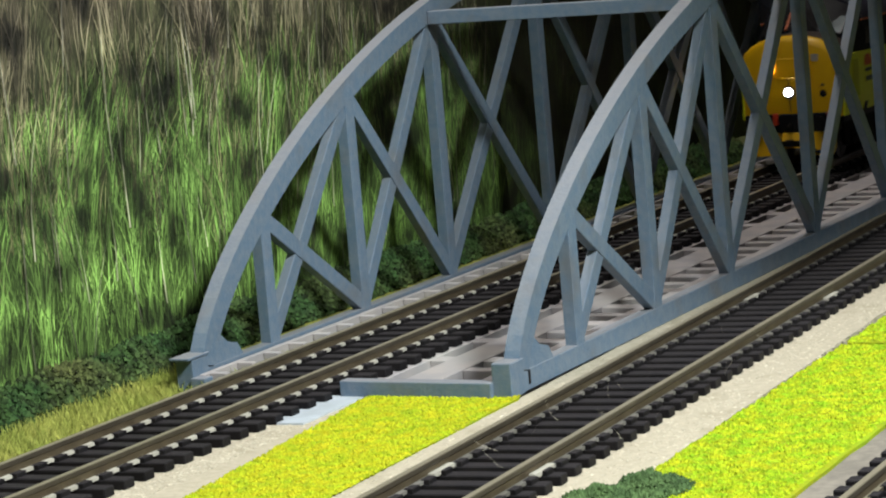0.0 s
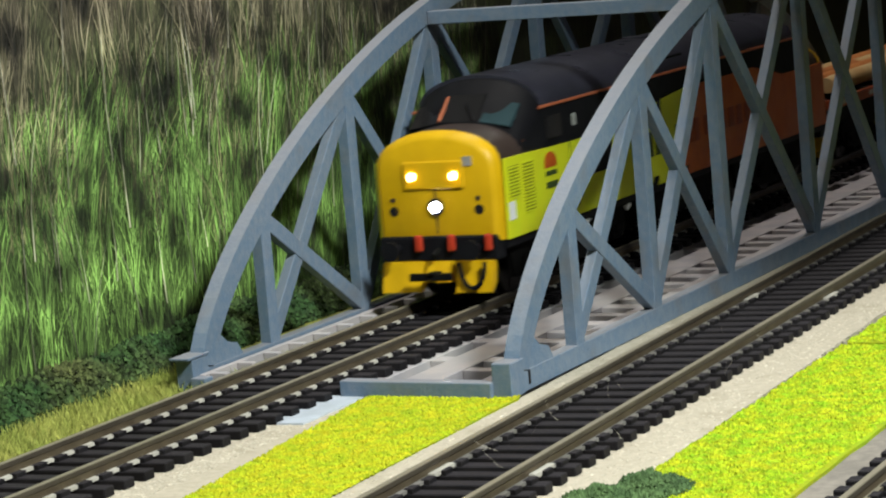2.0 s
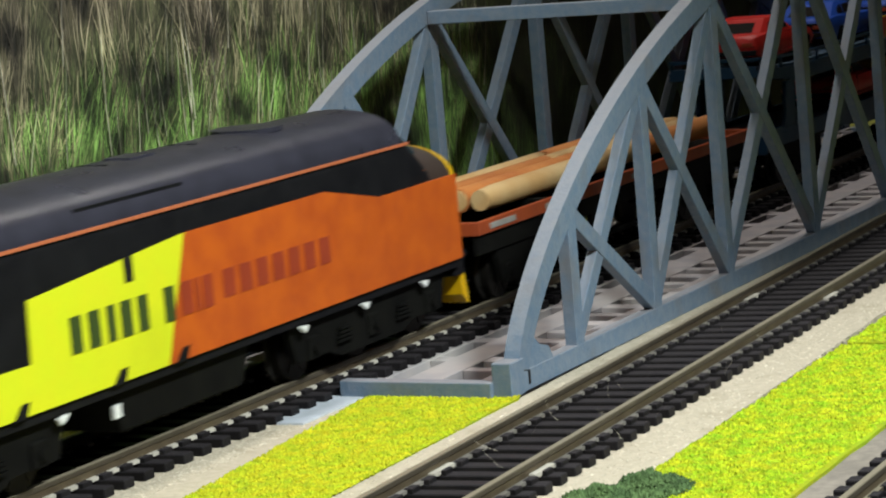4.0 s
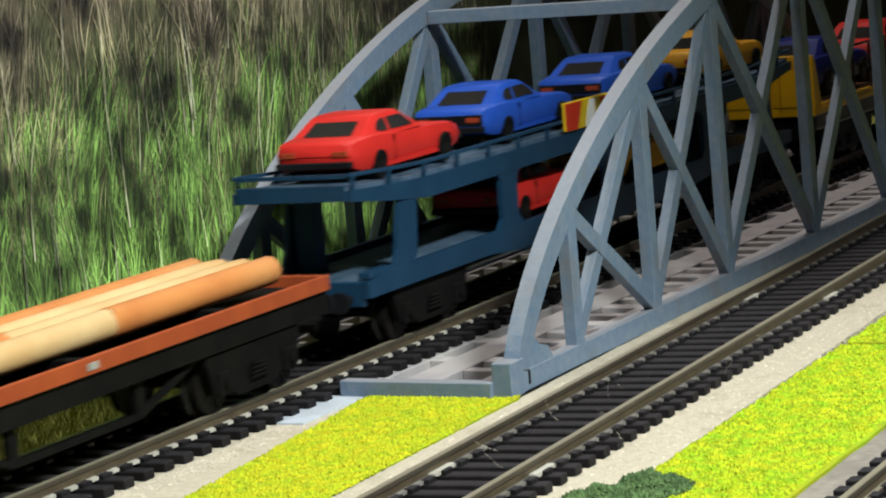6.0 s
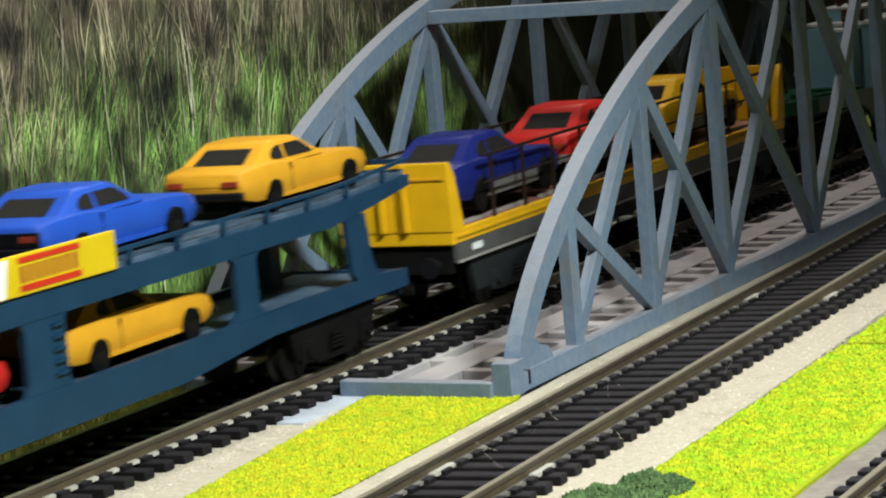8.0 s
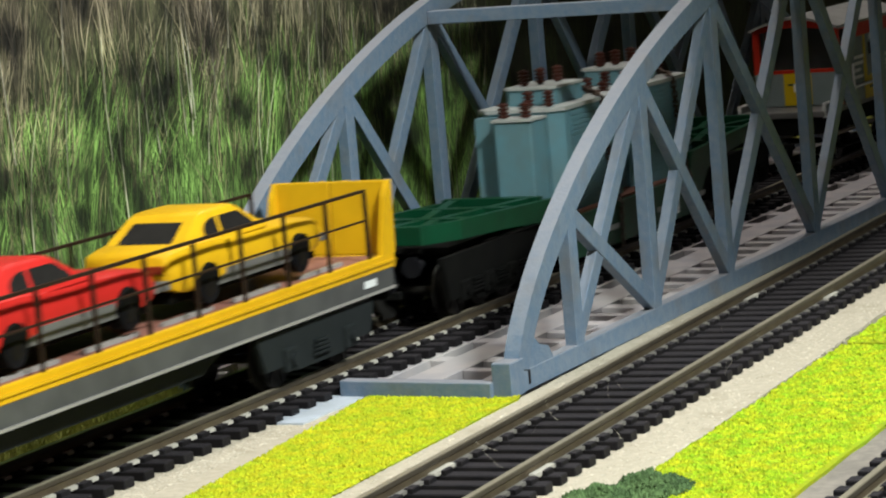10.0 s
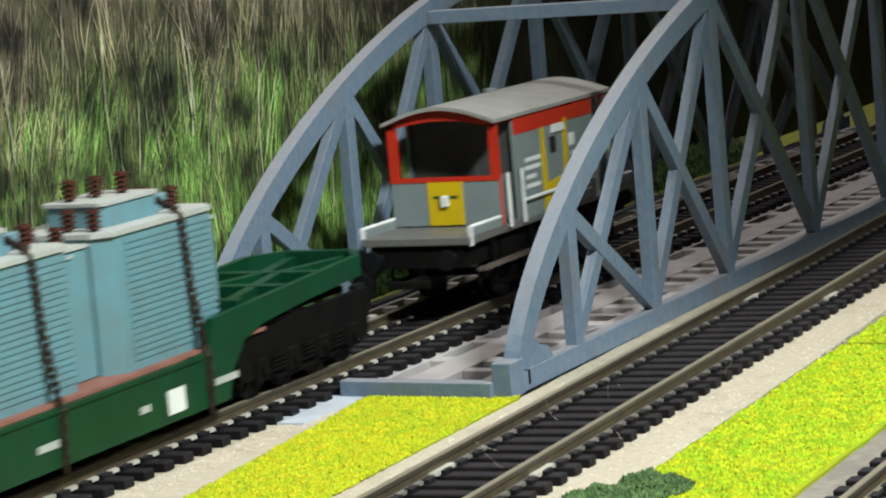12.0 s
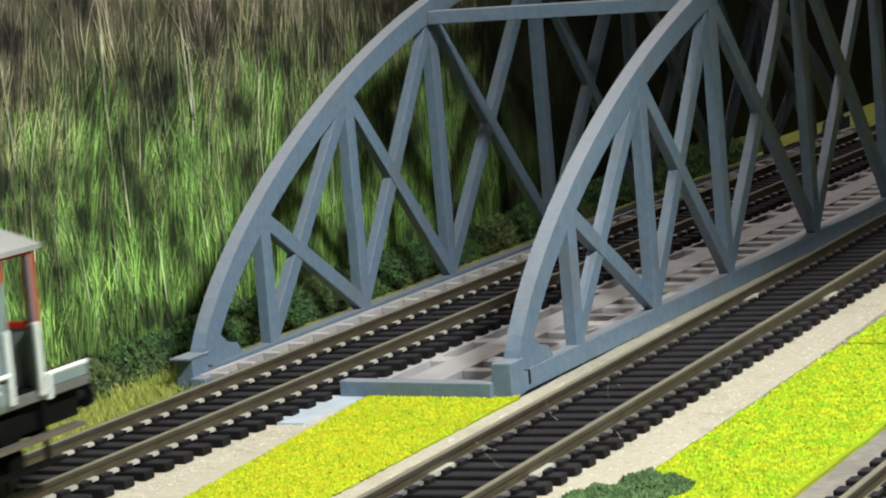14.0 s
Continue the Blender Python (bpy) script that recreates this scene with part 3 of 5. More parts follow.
MOVERS, WHEELS = [], []
SPEED = 119.5


def moved(t):
    """How far the train has gone, in millimetres."""
    return SPEED * t - (1.5 * t * (3 - t) if t < 3 else 0)


def rolling(name, label, category, xl, y=0, z=0, group=""):
    """A thing that moves with the train; xl: where its front stands at the start."""
    e = thing(name, label, category, xl, y, z, group)
    MOVERS.append((e, xl, y, z))
    return e


def wheelset(parent, x, r, gauge=8.4):
    bm = bmesh.new()
    for s in (1, -1):
        rod((0, s * (gauge - 1.2), 0), (0, s * (gauge + 0.8), 0), r, bm, 20)
        rod((0, s * (gauge + 0.8), 0), (0, s * (gauge + 1.1), 0), r * 0.45, bm, 12)
        for k in range(6):
            a = k * math.pi / 3
            box(-0.3, 0.3, s * (gauge + 0.8), s * (gauge + 0.95), r * 0.4, r * 0.85, bm)
            bmesh.ops.rotate(bm, verts=bm.verts[-8:], cent=(0, 0, 0), matrix=Matrix.Rotation(a, 3, "Y"))
    rod((0, -gauge, 0), (0, gauge, 0), 0.9, bm, 8)
    w = part("wheelset", bm, M["wheel"], parent, "dark spoked metal wheelset")
    w.location = (x * U, 0, r * U)
    rim = bmesh.new()
    for s in (1, -1):
        rod((0, s * (gauge - 1.3), 0), (0, s * (gauge - 1.9), 0), r + 0.7, rim, 20)
    part("tyre", rim, M["tyre"], w, "bright metal wheel flanges")
    WHEELS.append((w, x, r))


def bogie(parent, xc, wheels, r, half, z0, z1, material="underframe", y=11.5):
    """A bogie frame with axle boxes and springs, and its wheelsets."""
    for s in (1, -1):
        bm = prism([(xc - half, z1 - 1.5), (xc - half + 2, z0 + 2.2), (xc - half * 0.55, z0 + 2.2), (xc - half * 0.4, z0 + 0.6), (xc + half * 0.4, z0 + 0.6), (xc + half * 0.55, z0 + 2.2), (xc + half - 2, z0 + 2.2), (xc + half, z1 - 1.5), (xc + half, z1), (xc - half, z1)], s * y - 0.7, s * y + 0.7)
        for wx in wheels:
            box(wx - 2.2, wx + 2.2, s * (y + 0.7) - 0.8, s * (y + 0.7) + 0.8, r - 2.2, r + 2.2, bm, 0.3)
            rod((wx, s * (y + 1.2), r), (wx, s * (y + 2.2), r), 1.1, bm, 10)
        for wx in [(a + b) / 2 for a, b in zip(wheels, wheels[1:])]:
            for k in range(4):
                box(wx - 3 + k * 0.3, wx + 3 - k * 0.3, s * (y + 1) - 0.6, s * (y + 1) + 0.6, r - 1 + k * 0.8, r - 0.5 + k * 0.8, bm)
        part("bogie_frame", bm, M[material], parent, "dark bogie side frame")
    part("bolster", box(xc - 3, xc + 3, -y, y, z0 + 2.5, z1 + 0.3, bevel=0.3), M[material], parent)
    for wx in wheels:
        wheelset(parent, wx, r)


def tube(path, r, seg=8):
    """A bent round bar along a path."""
    path = [Vector(p) for p in path]
    rings = []
    for i, p in enumerate(path):
        d = (path[min(i + 1, len(path) - 1)] - path[max(i - 1, 0)]).normalized()
        a = d.cross(Vector((1, 0.02, 0.01))).normalized()
        b = d.cross(a)
        rings.append([p + a * r * math.cos(6.2832 * k / seg) + b * r * math.sin(6.2832 * k / seg) for k in range(seg)])
    return lofted(rings)


def panel(pts, y, t=0.25):
    """A thin painted panel on the side at y, outline as (x, z)."""
    s = 1 if y > 0 else -1
    return prism(pts, y - 0.3 * s, y + t * s)


def coupling(parent, x0, x1, z=6.5):
    bm = box(x0, x1, -1.2, 1.2, z, z + 1.2, bevel=0.2)
    box(x0, x0 + 1.0, -5, 5, z - 0.5, z + 1.2, bm, 0.2)
    part("coupling", bm, M["underframe"], parent, "dark tension-lock coupling")


def buffers(parent, x, sgn, z=11.5, y=9.0):
    for s in (1, -1):
        bm = rod((x, s * y, z), (x + sgn * 4.0, s * y, z), 0.9, None, 10)
        rod((x + sgn * 4.0, s * y, z), (x + sgn * 4.7, s * y, z), 2.2, bm, 14)
        part("buffer", bm, M["black"], parent, "black round buffer")


# ---- diesel locomotive ----
def arch_section(x, hw, zs, zt, z0, k=14, power=2.15):
    """A body section: upright sides to zs, then a rounded top to zt."""
    pts = [(x, -hw, z0), (x, -hw, zs)]
    for i in range(1, k):
        a = math.pi * (1 - i / k)
        c, s = math.cos(a), math.sin(a)
        pts.append((x, hw * math.copysign(abs(c) ** (2 / power), c), zs + (zt - zs) * abs(s) ** (2 / power)))
    return pts + [(x, hw, zs), (x, hw, z0)]


def locomotive():
    e = rolling("diesel_locomotive", "model diesel locomotive in lime, orange and black with lit lamps", "locomotive", 338)
    L = 224

    flip = lambda x, end: L - x if end else x
    secs = [(13.5, 14.9, 30.5, 37.2), (24.5, 15.2, 37.5, 46.3), (27, 15.3, 37.8, 47.0)]
    ring = [arch_section(x, hw, zs, zt, 13.4) for x, hw, zs, zt in secs]
    ring += [arch_section(x, 15.3, 37.8, 47.0, 13.4) for x in (70, 112, 154)] + [arch_section(L - x, hw, zs, zt, 13.4) for x, hw, zs, zt in secs[::-1]]
    body = part("body", lofted(ring), M["black"], e, "satin black locomotive body", True)
    # raised dark grey roof skin
    rs = [[(x, y * 0.985, z + 0.25) for x, y, z in arch_section(x, 15.3, 39.2, 47.0, 39.0)] for x in (25.5, 60, 112, 164, 198.5)]
    part("roof", lofted(rs), M["roofblack"], e, "dark grey rounded roof", True)
    for s in (1, -1):
        y = s * 15.3
        part("stripe", box(23.5, 200.5, min(y, y + s * 0.3), max(y, y + s * 0.3), 39.3, 39.85), M["stripe"], e, "thin orange cantrail stripe")
        part("lime_panel", panel([(2.8, 13.5), (104, 13.4), (112.5, 34.8), (64, 31.3), (63.5, 21.2), (46, 21.4), (46, 30.2), (38, 30.2), (3.2, 30.8)], y), M["lime"], e, "lime yellow side panel")
        part("orange_panel", panel([(104.2, 13.4), (L - 3, 13.4), (L - 3.2, 30.8), (L - 38, 30.8), (L - 60, 34.8), (112.8, 34.8)], y), M["orange"], e, "orange side panel")
        part("skirt", prism([(3, 11.6), (L - 3, 11.6), (L - 3, 13.4), (3, 13.4)], s * 14.2 - 0.6, s * 14.2 + 0.6), M["black"], e)
        # grilles on the nose side: rows of fine slats
        for x0, x1, z0, z1 in ((4.6, 10, 21.8, 28.8), (12.2, 17.8, 17.8, 28.6)):
            bm = bmesh.new()
            z = z0
            while z < z1:
                box(x0, x1, min(y, y + s * 0.45), max(y, y + s * 0.45), z, z + 0.35, bm)
                z += 0.72
            part("grille", bm, M["lime"], e, "lime slatted grille")
            part("grille_back", panel([(x0, z0), (x1, z0), (x1, z1), (x0, z1)], y, 0.28), M["limeshade"], e)
        # door, handrails, windows, lettering
        part("door_recess", box(38.2, 38.8, min(y, y + s * 0.32), max(y, y + s * 0.32), 16, 30), M["ink"], e)
        part("handrail", rod((37, y + s * 0.7, 18), (37, y + s * 0.7, 29), 0.22), M["lime"], e)
        part("cab_window", panel([(26.5, 32.2), (35, 32.2), (35, 37.2), (26.5, 37.2)], s * 15.35), M["glassdark"], e, "dark cab side window")
        part("door_window", panel([(41.4, 33.6), (43.2, 33.6), (43.2, 36.2), (41.4, 36.2)], s * 15.35), M["paletop"], e)
        part("porthole", panel([(92.5, 29.3), (95.3, 29.3), (95.3, 33.6), (92.5, 33.6)], s * 15.35), M["glassdark"], e, "dark body side window")
        for x, w in ((75, 4.0), (80.4, 4.2), (86, 3.0), (90.2, 4.2), (95.6, 3.8), (104, 4.0)):
            part("lettering", panel([(x, 20.6), (x + w * 0.8, 20.6), (x + w * 0.8, 26.6), (x, 26.6)], s * 15.5), M["ink"], e, "dark lettering as plain bars")
        for x, w in ((109.6, 3.6), (114.4, 1.3), (116.9, 3.2)):
            part("lettering", panel([(x, 20.9), (x + w, 20.9), (x + w, 26.6), (x, 26.6)], s * 15.5), M["inkred"], e, "dark red lettering as plain bars")
        for x in (124, 130, 136, 142, 148, 154, 160):
            part("lettering", panel([(x, 21.5), (x + 4, 21.5), (x + 4, 26.5), (x, 26.5)], s * 15.45), M["inkred"], e, "dark red lettering as plain bars")
        part("emblem", panel([(23.8, 26)] + [(27.1 - 3.3 * math.cos(math.pi * i / 9), 26.7 + 2.7 * math.sin(math.pi * i / 9) ** 0.8) for i in range(10)] + [(30.4, 26)], s * 15.45), M["orange"], e, "orange emblem shape")
        part("emblem_bar", panel([(24.2, 24.2), (30.2, 24.2), (30.2, 25.2), (24.2, 25.2)], s * 15.45), M["ink"], e)
        part("number_bar", panel([(24.2, 21.4), (30.6, 21.4), (30.6, 22.8), (24.2, 22.8)], s * 15.45), M["ink"], e)
        part("step_recess", panel([(35.5, 15.6), (41.5, 15.6), (41.5, 17.6), (36.5, 17.6)], s * 15.45), M["black"], e)
        part("marker_plate", panel([(3.6, 17.4), (6.6, 17.4), (6.6, 21.3), (3.6, 21.3)], s * 15.5), M["white"], e, "white rectangular plate")
        for x in (19.5, 57, 86, 106):
            part("jacking_notch", panel([(x, 13.2), (x + 3.6, 13.2), (x + 4.8, 15.6), (x + 2.6, 15.6)], s * 15.5), M["black"], e)
        for x in (72, 110, 140, 168):
            part("roof_seam", box(x, x + 0.3, -3, 3, 46.9, 47.28), M["black"], e)
        part("roof_slot", prism([(82, 42.6), (116, 42.6), (116, 43.2), (82, 43.2)], s * 13.2 - 0.75, s * 13.2 + 0.75), M["black"], e)
    part("exhaust", box(118, 126, -3, 3, 46.8, 47.5, bevel=0.2), M["roofblack"], e)
    fan = rod((164, 0, 46.7), (164, 0, 47.6), 7, None, 24)
    part("roof_fan", fan, M["roofblack"], e, "round dark roof fan grille")
    for end in (0, 1):
        X = lambda v: flip(v, end)
        nose = part("nose_front", lofted([arch_section(X(x), hw, zs, zt, z0) for x, hw, zs, zt, z0 in ((0, 12.8, 28.2, 35.6, 15.2), (0.4, 13.7, 28.9, 36.6, 14.4), (1.4, 14.4, 29.6, 37.3, 13.6), (3.4, 14.6, 29.8, 37.6, 13.5))]), M["yellow"], e, "warning yellow nose front", True)
        part("nose_top", lofted([arch_section(X(x), hw, zs, zt, 13.5) for x, hw, zs, zt in ((3.3, 14.5, 29.7, 37.5), (9, 14.8, 30.0, 37.6), (16, 15.1, 30.4, 37.8))]), M["nosebrown"], e, "dark brown rounded nose top", True)
        f = lambda a, b: (min(X(a), X(b)), max(X(a), X(b)))
        part("headcode_panel", box(*f(-0.6, 0.6), -7.2, 7.2, 25.2, 31.2, bevel=0.25), M["yellow"], e, "yellow raised lamp panel")
        part("nose_door_seam", box(*f(-0.15, 0.3), -0.15, 0.15, 15.5, 25), M["nosebrown"], e)
        for yy in (-5, 5):
            part("marker_lamp", rod((X(-0.5), yy, 28), (X(-1.1), yy, 28), 0.95, None, 16), M["lampglow"] if not end else M["hose"], e, "glowing warm marker lamp")
        part("headlight", rod((X(0.2), 0, 21.3), (X(-0.9), 0, 21.3), 1.15, None, 28), M["headglow"] if not end else M["glassdark"], e, "bright white headlight")
        part("headlight_rim", rod((X(0.2), 0, 21.3), (X(-0.5), 0, 21.3), 1.9, None, 16), M["black"], e)
        for yy in (-10.2, 10.2):
            part("tail_lamp", rod((X(0.6), yy, 20.5), (X(-0.1), yy, 20.5), 1.1, None, 12), M["glassdark"], e)
            part("lamp_bracket", box(*f(-0.3, 1.5), yy - 0.5, yy + 0.5, 22.6, 23.4), M["nosebrown"], e)
        part("multi_socket", box(*f(-0.3, 0.8), -9.3, -7.2, 30.0, 32.0), M["lineg"], e)
        part("buffer_beam", box(*f(-0.6, 4), -14, 14, 9.4, 15.0, bevel=0.4), M["black"], e, "black buffer beam")
        buffers(e, X(-0.6), -1 if not end else 1, 12.4, 9.6)
        part("drawhook", rod((X(-0.5), 0, 12), (X(-3.4), 0, 11), 0.6), M["underframe"], e)
        for yy in (-12.4, 4.2, -3.6):
            part("hose_cap", box(*f(-2.0, -0.8), yy - 0.8, yy + 0.8, 11.8, 15.4, bevel=0.3), M["hose"], e, "red hose cap")
        for y0, y1, z0 in ((-13.2, -4.6, 3.0), (-3.4, 2.4, 5.4), (3.4, 13, 3.2)):
            part("snow_plough", prism([(X(-1.6), 9.6), (X(0.4), 9.6), (X(-0.4), 5), (X(-2.6), z0), (X(-3.2), z0)], y0, y1), M["yellow"], e, "yellow snow plough blade")
        hb = tube([(X(-3.6), -9 + 3 * math.cos(math.pi * k / 10), 9.6 - 5.6 * math.sin(math.pi * k / 10)) for k in range(11)], 0.5)
        part("brake_hose", hb, M["black"], e, "black looped brake hose")
        # windscreen panes lie on the sloping cab front
        for y0, y1, mm in ((-12.2, -5.2, "glassteal"), (-4.4, 4.4, "glassdark"), (5.2, 12.2, "glassdark")):
            bm = bmesh.new()
            zlow = 38.2
            ztop = 43.6 if mm == "glassdark" and y0 == -4.4 else 42.4
            pts = [(15.2, y0, zlow - 0.035 * y0 * y0 * 0.3), (15.2, y1, zlow - 0.035 * y1 * y1 * 0.3), (21.6, y1, ztop - 0.02 * y1 * y1 * 0.5), (21.6, y0, ztop - 0.02 * y0 * y0 * 0.5)]
            lofted([[(X(x - 0.9), y, z) for x, y, z in pts], [(X(x + 1.5), y, z - 0.8) for x, y, z in pts]], bm)
            part("windscreen", bm, M[mm], e, "dark sloping windscreen pane")
        part("wiper", rod((X(14.3), -3.5, 38.5), (X(17.5), -1.0, 41.8), 0.2), M["black"], e)
        part("cab_rim", tube([(X(15.6), y, 30.9 + 7.2 * max(0.0, 1 - abs(y / 15.1) ** 2.15) ** 0.465) for y in [-14.6 + 29.2 * i / 24 for i in range(25)]], 0.28, 6), M["stripe"], e, "thin orange line along the nose's rear edge")
        part("pillar", rod((X(14.6), 4.8, 38.2), (X(20.8), 4.8, 42.8), 0.45), M["stripe"], e)
        bogie(e, X(41), [X(15.5), X(41), X(66)] if not end else [X(66), X(41), X(15.5)], 6.3, 33, 2.0, 11.6, y=12.4)
        for x in (20, 46, 71):
            part("axle_mark", panel([(X(x), 10.0), (X(x + 2.2), 11.3), (X(x + 1.6), 11.5), (X(x - 1.2), 11.2)], -14.9), M["white"], e, "small white axle box mark")
    part("fuel_tank", prism([(88, 12), (92, 4.2), (132, 4.2), (136, 12)], -13, 13, None, 0.5), M["underframe"], e, "black fuel tank")
    part("tank_mark", box(88.6, 90.6, -13.6, -13.0, 7.2, 9.4), M["white"], e)
    coupling(e, -6, 2)
    coupling(e, L - 2, L + 4)
    return e


locomotive()


# ---- timber wagon ----
def timber_wagon():
    e = rolling("timber_wagon", "orange-brown bogie flat wagon loaded with wooden dowel logs", "wagon", 572.8)
    L, w = 171.4, 13.2
    part("deck", box(0.5, L - 0.5, -w + 0.5, w - 0.5, 15.4, 16.4), M["underframe"], e, "dark wagon floor")
    for s in (1, -1):
        part("side_sill", box(0, L, min(s * w, s * (w - 1)), max(s * w, s * (w - 1)), 15.7, 18.6, bevel=0.15), M["rust"], e, "orange-brown side sill")
        part("side_beam", box(0.5, L - 0.5, s * (w - 1.4) - 0.5, s * (w - 1.4) + 0.5, 11.4, 15.6), M["underframe"], e, "sooty side beam")
        for xa, za, xb, zb in ((46, 11.6, 67, 5.2), (67, 5.2, 105, 5.2), (105, 5.2, 126, 11.6)):
            part("truss_rod", bar(xa, za, xb, zb, 1.1, s * 10.4 - 0.5, s * 10.4 + 0.5), M["underframe"], e)
        for x in (67, 105):
            part("truss_post", box(x - 1.3, x + 1.3, s * 10.4 - 0.6, s * 10.4 + 0.6, 4.8, 11.6), M["underframe"], e)
    for x0 in (0, L - 1):
        part("end_sill", box(x0, x0 + 1, -w + 1.0, w - 1.0, 15.6, 18.6, bevel=0.15), M["rust"], e, "orange-brown end sill")
    for x in (38, 86, 133):
        part("bolster", box(x - 1.2, x + 1.2, -w + 1, w - 1, 16.2, 18.7, bevel=0.2), M["underframe"], e)
    for x, x2 in ((5.6, 18.4), (35.4, 51.2), (86.6, 89.6)):
        part("label_plate", box(x, x2, -w - 0.25, -w + 0.1, 16.5, 17.7), M["worn"], e, "worn white label plate")
    for xc in (28, L - 28):
        bogie(e, xc, [xc - 12, xc + 12], 5.6, 17, 1.8, 11, y=11)
    for sgn, x in ((-1, 0), (1, L)):
        buffers(e, x, sgn, 12.2)
    coupling(e, -5, 3)
    coupling(e, L - 3, L + 4)
    r = random.Random(3)
    for k, (y, mm) in enumerate(((9.0, "logpale"), (3.7, "logpale"), (-1.7, "logpale"), (-7.0, "logpale"))):
        lg = rolling("log", "smooth round wooden log lying lengthwise on the wagon" if k % 3 == 0 else "round wooden log with a stained leading half", "log", 587.2 + r.uniform(-0.8, 0.8), y, 21.45, "logs on the timber wagon")
        n = 24
        sec = []
        for i in range(n + 1):
            x = 145.5 * i / n
            rr = 2.62 + 0.06 * noise.noise((x * 0.05, k, 0)) - (0.35 if i in (0, n) else 0)
            sec.append([(x, rr * math.cos(a), rr * math.sin(a)) for a in [6.2832 * j / 18 for j in range(18)]])
        stem = part("stem", lofted(sec), M[mm], lg, "", True)
        # the length that stain has darkened, with an uneven border
        a0, a1 = ((70, 144.9), (0.5, 60), (0.5, 66), (88, 144.9))[k]
        sec = []
        for x in (a0, a0 + 0.2 * (a1 - a0), a0 + 0.5 * (a1 - a0), a0 + 0.8 * (a1 - a0), a1):
            edge = 3.0 if x in (a0, a1) and 1 < x < 144 else 0
            sec.append([(x + edge * noise.noise((j * 0.9, k, x)), 2.72 * math.cos(6.2832 * j / 18), 2.72 * math.sin(6.2832 * j / 18)) for j in range(18)])
        part("stained_length", lofted(sec), M["logstain"], stem, "orange-brown stained length", True)
    return e


timber_wagon()


# ---- model cars ----
def car(name, label, colour, xl, z, L, H, W, group, lower=None):
    e = rolling(name, label, "toy car", xl, 0, z, group)
    k, h = L / 50.0, H / 13.0

    def sec(x, w, top, bottom):
        x, w = x * k, w * W
        return [(x, -w * 0.93, bottom * h), (x, -w, (bottom + 1.4) * h), (x, -w, (top * 0.72) * h), (x, -w * 0.93, (top - 0.5) * h), (x, -w * 0.80, top * h), (x, w * 0.80, top * h), (x, w * 0.93, (top - 0.5) * h), (x, w, (top * 0.72) * h), (x, w, (bottom + 1.4) * h), (x, w * 0.93, bottom * h)]

    prof = ((0, 0.80, 7.7, 4.4), (0.4, 0.90, 8.1, 3.8), (1.4, 0.96, 8.5, 3.2), (4, 0.99, 8.8, 2.6), (8, 1.02, 9.0, 2.4), (13, 1.03, 9.0, 2.2), (18, 0.99, 8.6, 2.2), (25, 0.97, 8.3, 2.2), (33, 0.98, 8.2, 2.2), (40, 0.99, 8.0, 2.3), (45.5, 0.96, 7.5, 2.5), (48.6, 0.89, 6.9, 2.9), (50, 0.76, 6.1, 3.6))
    part("body", lofted([sec(*p) for p in prof]), colour, e, "", True)
    # cabin
    rb, fb, rt, ft = 4.6 * k, 32.0 * k, 13.0 * k, 23.5 * k
    base, top = 8.1 * h, 12.6 * h
    ring = []
    for z0, xa, xb, w in ((base, rb, fb, 0.90), (base + 0.82 * (top - base), rt - 1.0 * k, ft + 1.0 * k, 0.76), (top - 0.30 * h, rt + 0.1 * k, ft - 0.2 * k, 0.715), (top - 0.10 * h, rt + 1.4 * k, ft - 1.3 * k, 0.63), (top, rt + 3.2 * k, ft - 3 * k, 0.45)):
        ww = w * W
        ring.append([(xa, -ww * 0.94, z0), (xa + 1.2 * k, -ww, z0), (xb - 1.2 * k, -ww, z0), (xb, -ww * 0.94, z0), (xb, ww * 0.94, z0), (xb - 1.2 * k, ww, z0), (xa + 1.2 * k, ww, z0), (xa, ww * 0.94, z0)])
    part("cabin", lofted(ring), colour, e, "", True)

    def quad(pts, t):
        n = (pts[1] - pts[0]).cross(pts[3] - pts[0]).normalized() * t
        return lofted([[p - n for p in pts], [p + n for p in pts]])

    def face(u0, u1, v0, v1, rear):
        zz = lambda v: base + v * 0.82 * (top - base)
        xa = (lambda v: rb + v * (rt - 1.0 * k - rb)) if rear else (lambda v: fb + v * (ft + 1.0 * k - fb))
        ww = lambda v: (0.90 + v * (0.76 - 0.90)) * W * 0.94
        return quad([Vector((xa(v), u * ww(v), zz(v))) for u, v in ((u0, v0), (u1, v0), (u1, v1), (u0, v1))], 0.14)

    part("rear_window", face(-0.70, 0.70, 0.2, 0.84, True), M["glasscar"], e, "dark rear window")
    part("windscreen", face(-0.80, 0.80, 0.14, 0.86, False), M["glasscar"], e, "dark windscreen")
    for s in (1, -1):
        zz = lambda v: base + v * 0.82 * (top - base)
        ww = lambda v: (0.90 + v * (0.76 - 0.90)) * W * s
        # rounded rear quarter pane, then the door pane
        quarter = [(12.2, 0.30), (14.0, 0.22), (16.6, 0.22), (16.6, 0.88), (15.0, 0.86), (13.2, 0.72), (12.2, 0.50)]
        door_pane = [(17.6, 0.22), (27.6, 0.22), (26.6, 0.46), (24.4, 0.80), (23.4, 0.88), (17.6, 0.88)]
        for pts in (quarter, door_pane):
            inner = [Vector((x * k, ww(v) - s * 0.14, zz(v))) for x, v in pts]
            outer = [Vector((x * k, ww(v) + s * 0.14, zz(v))) for x, v in pts]
            part("side_window", lofted([inner, outer]), M["glasscar"], e, "dark side window")
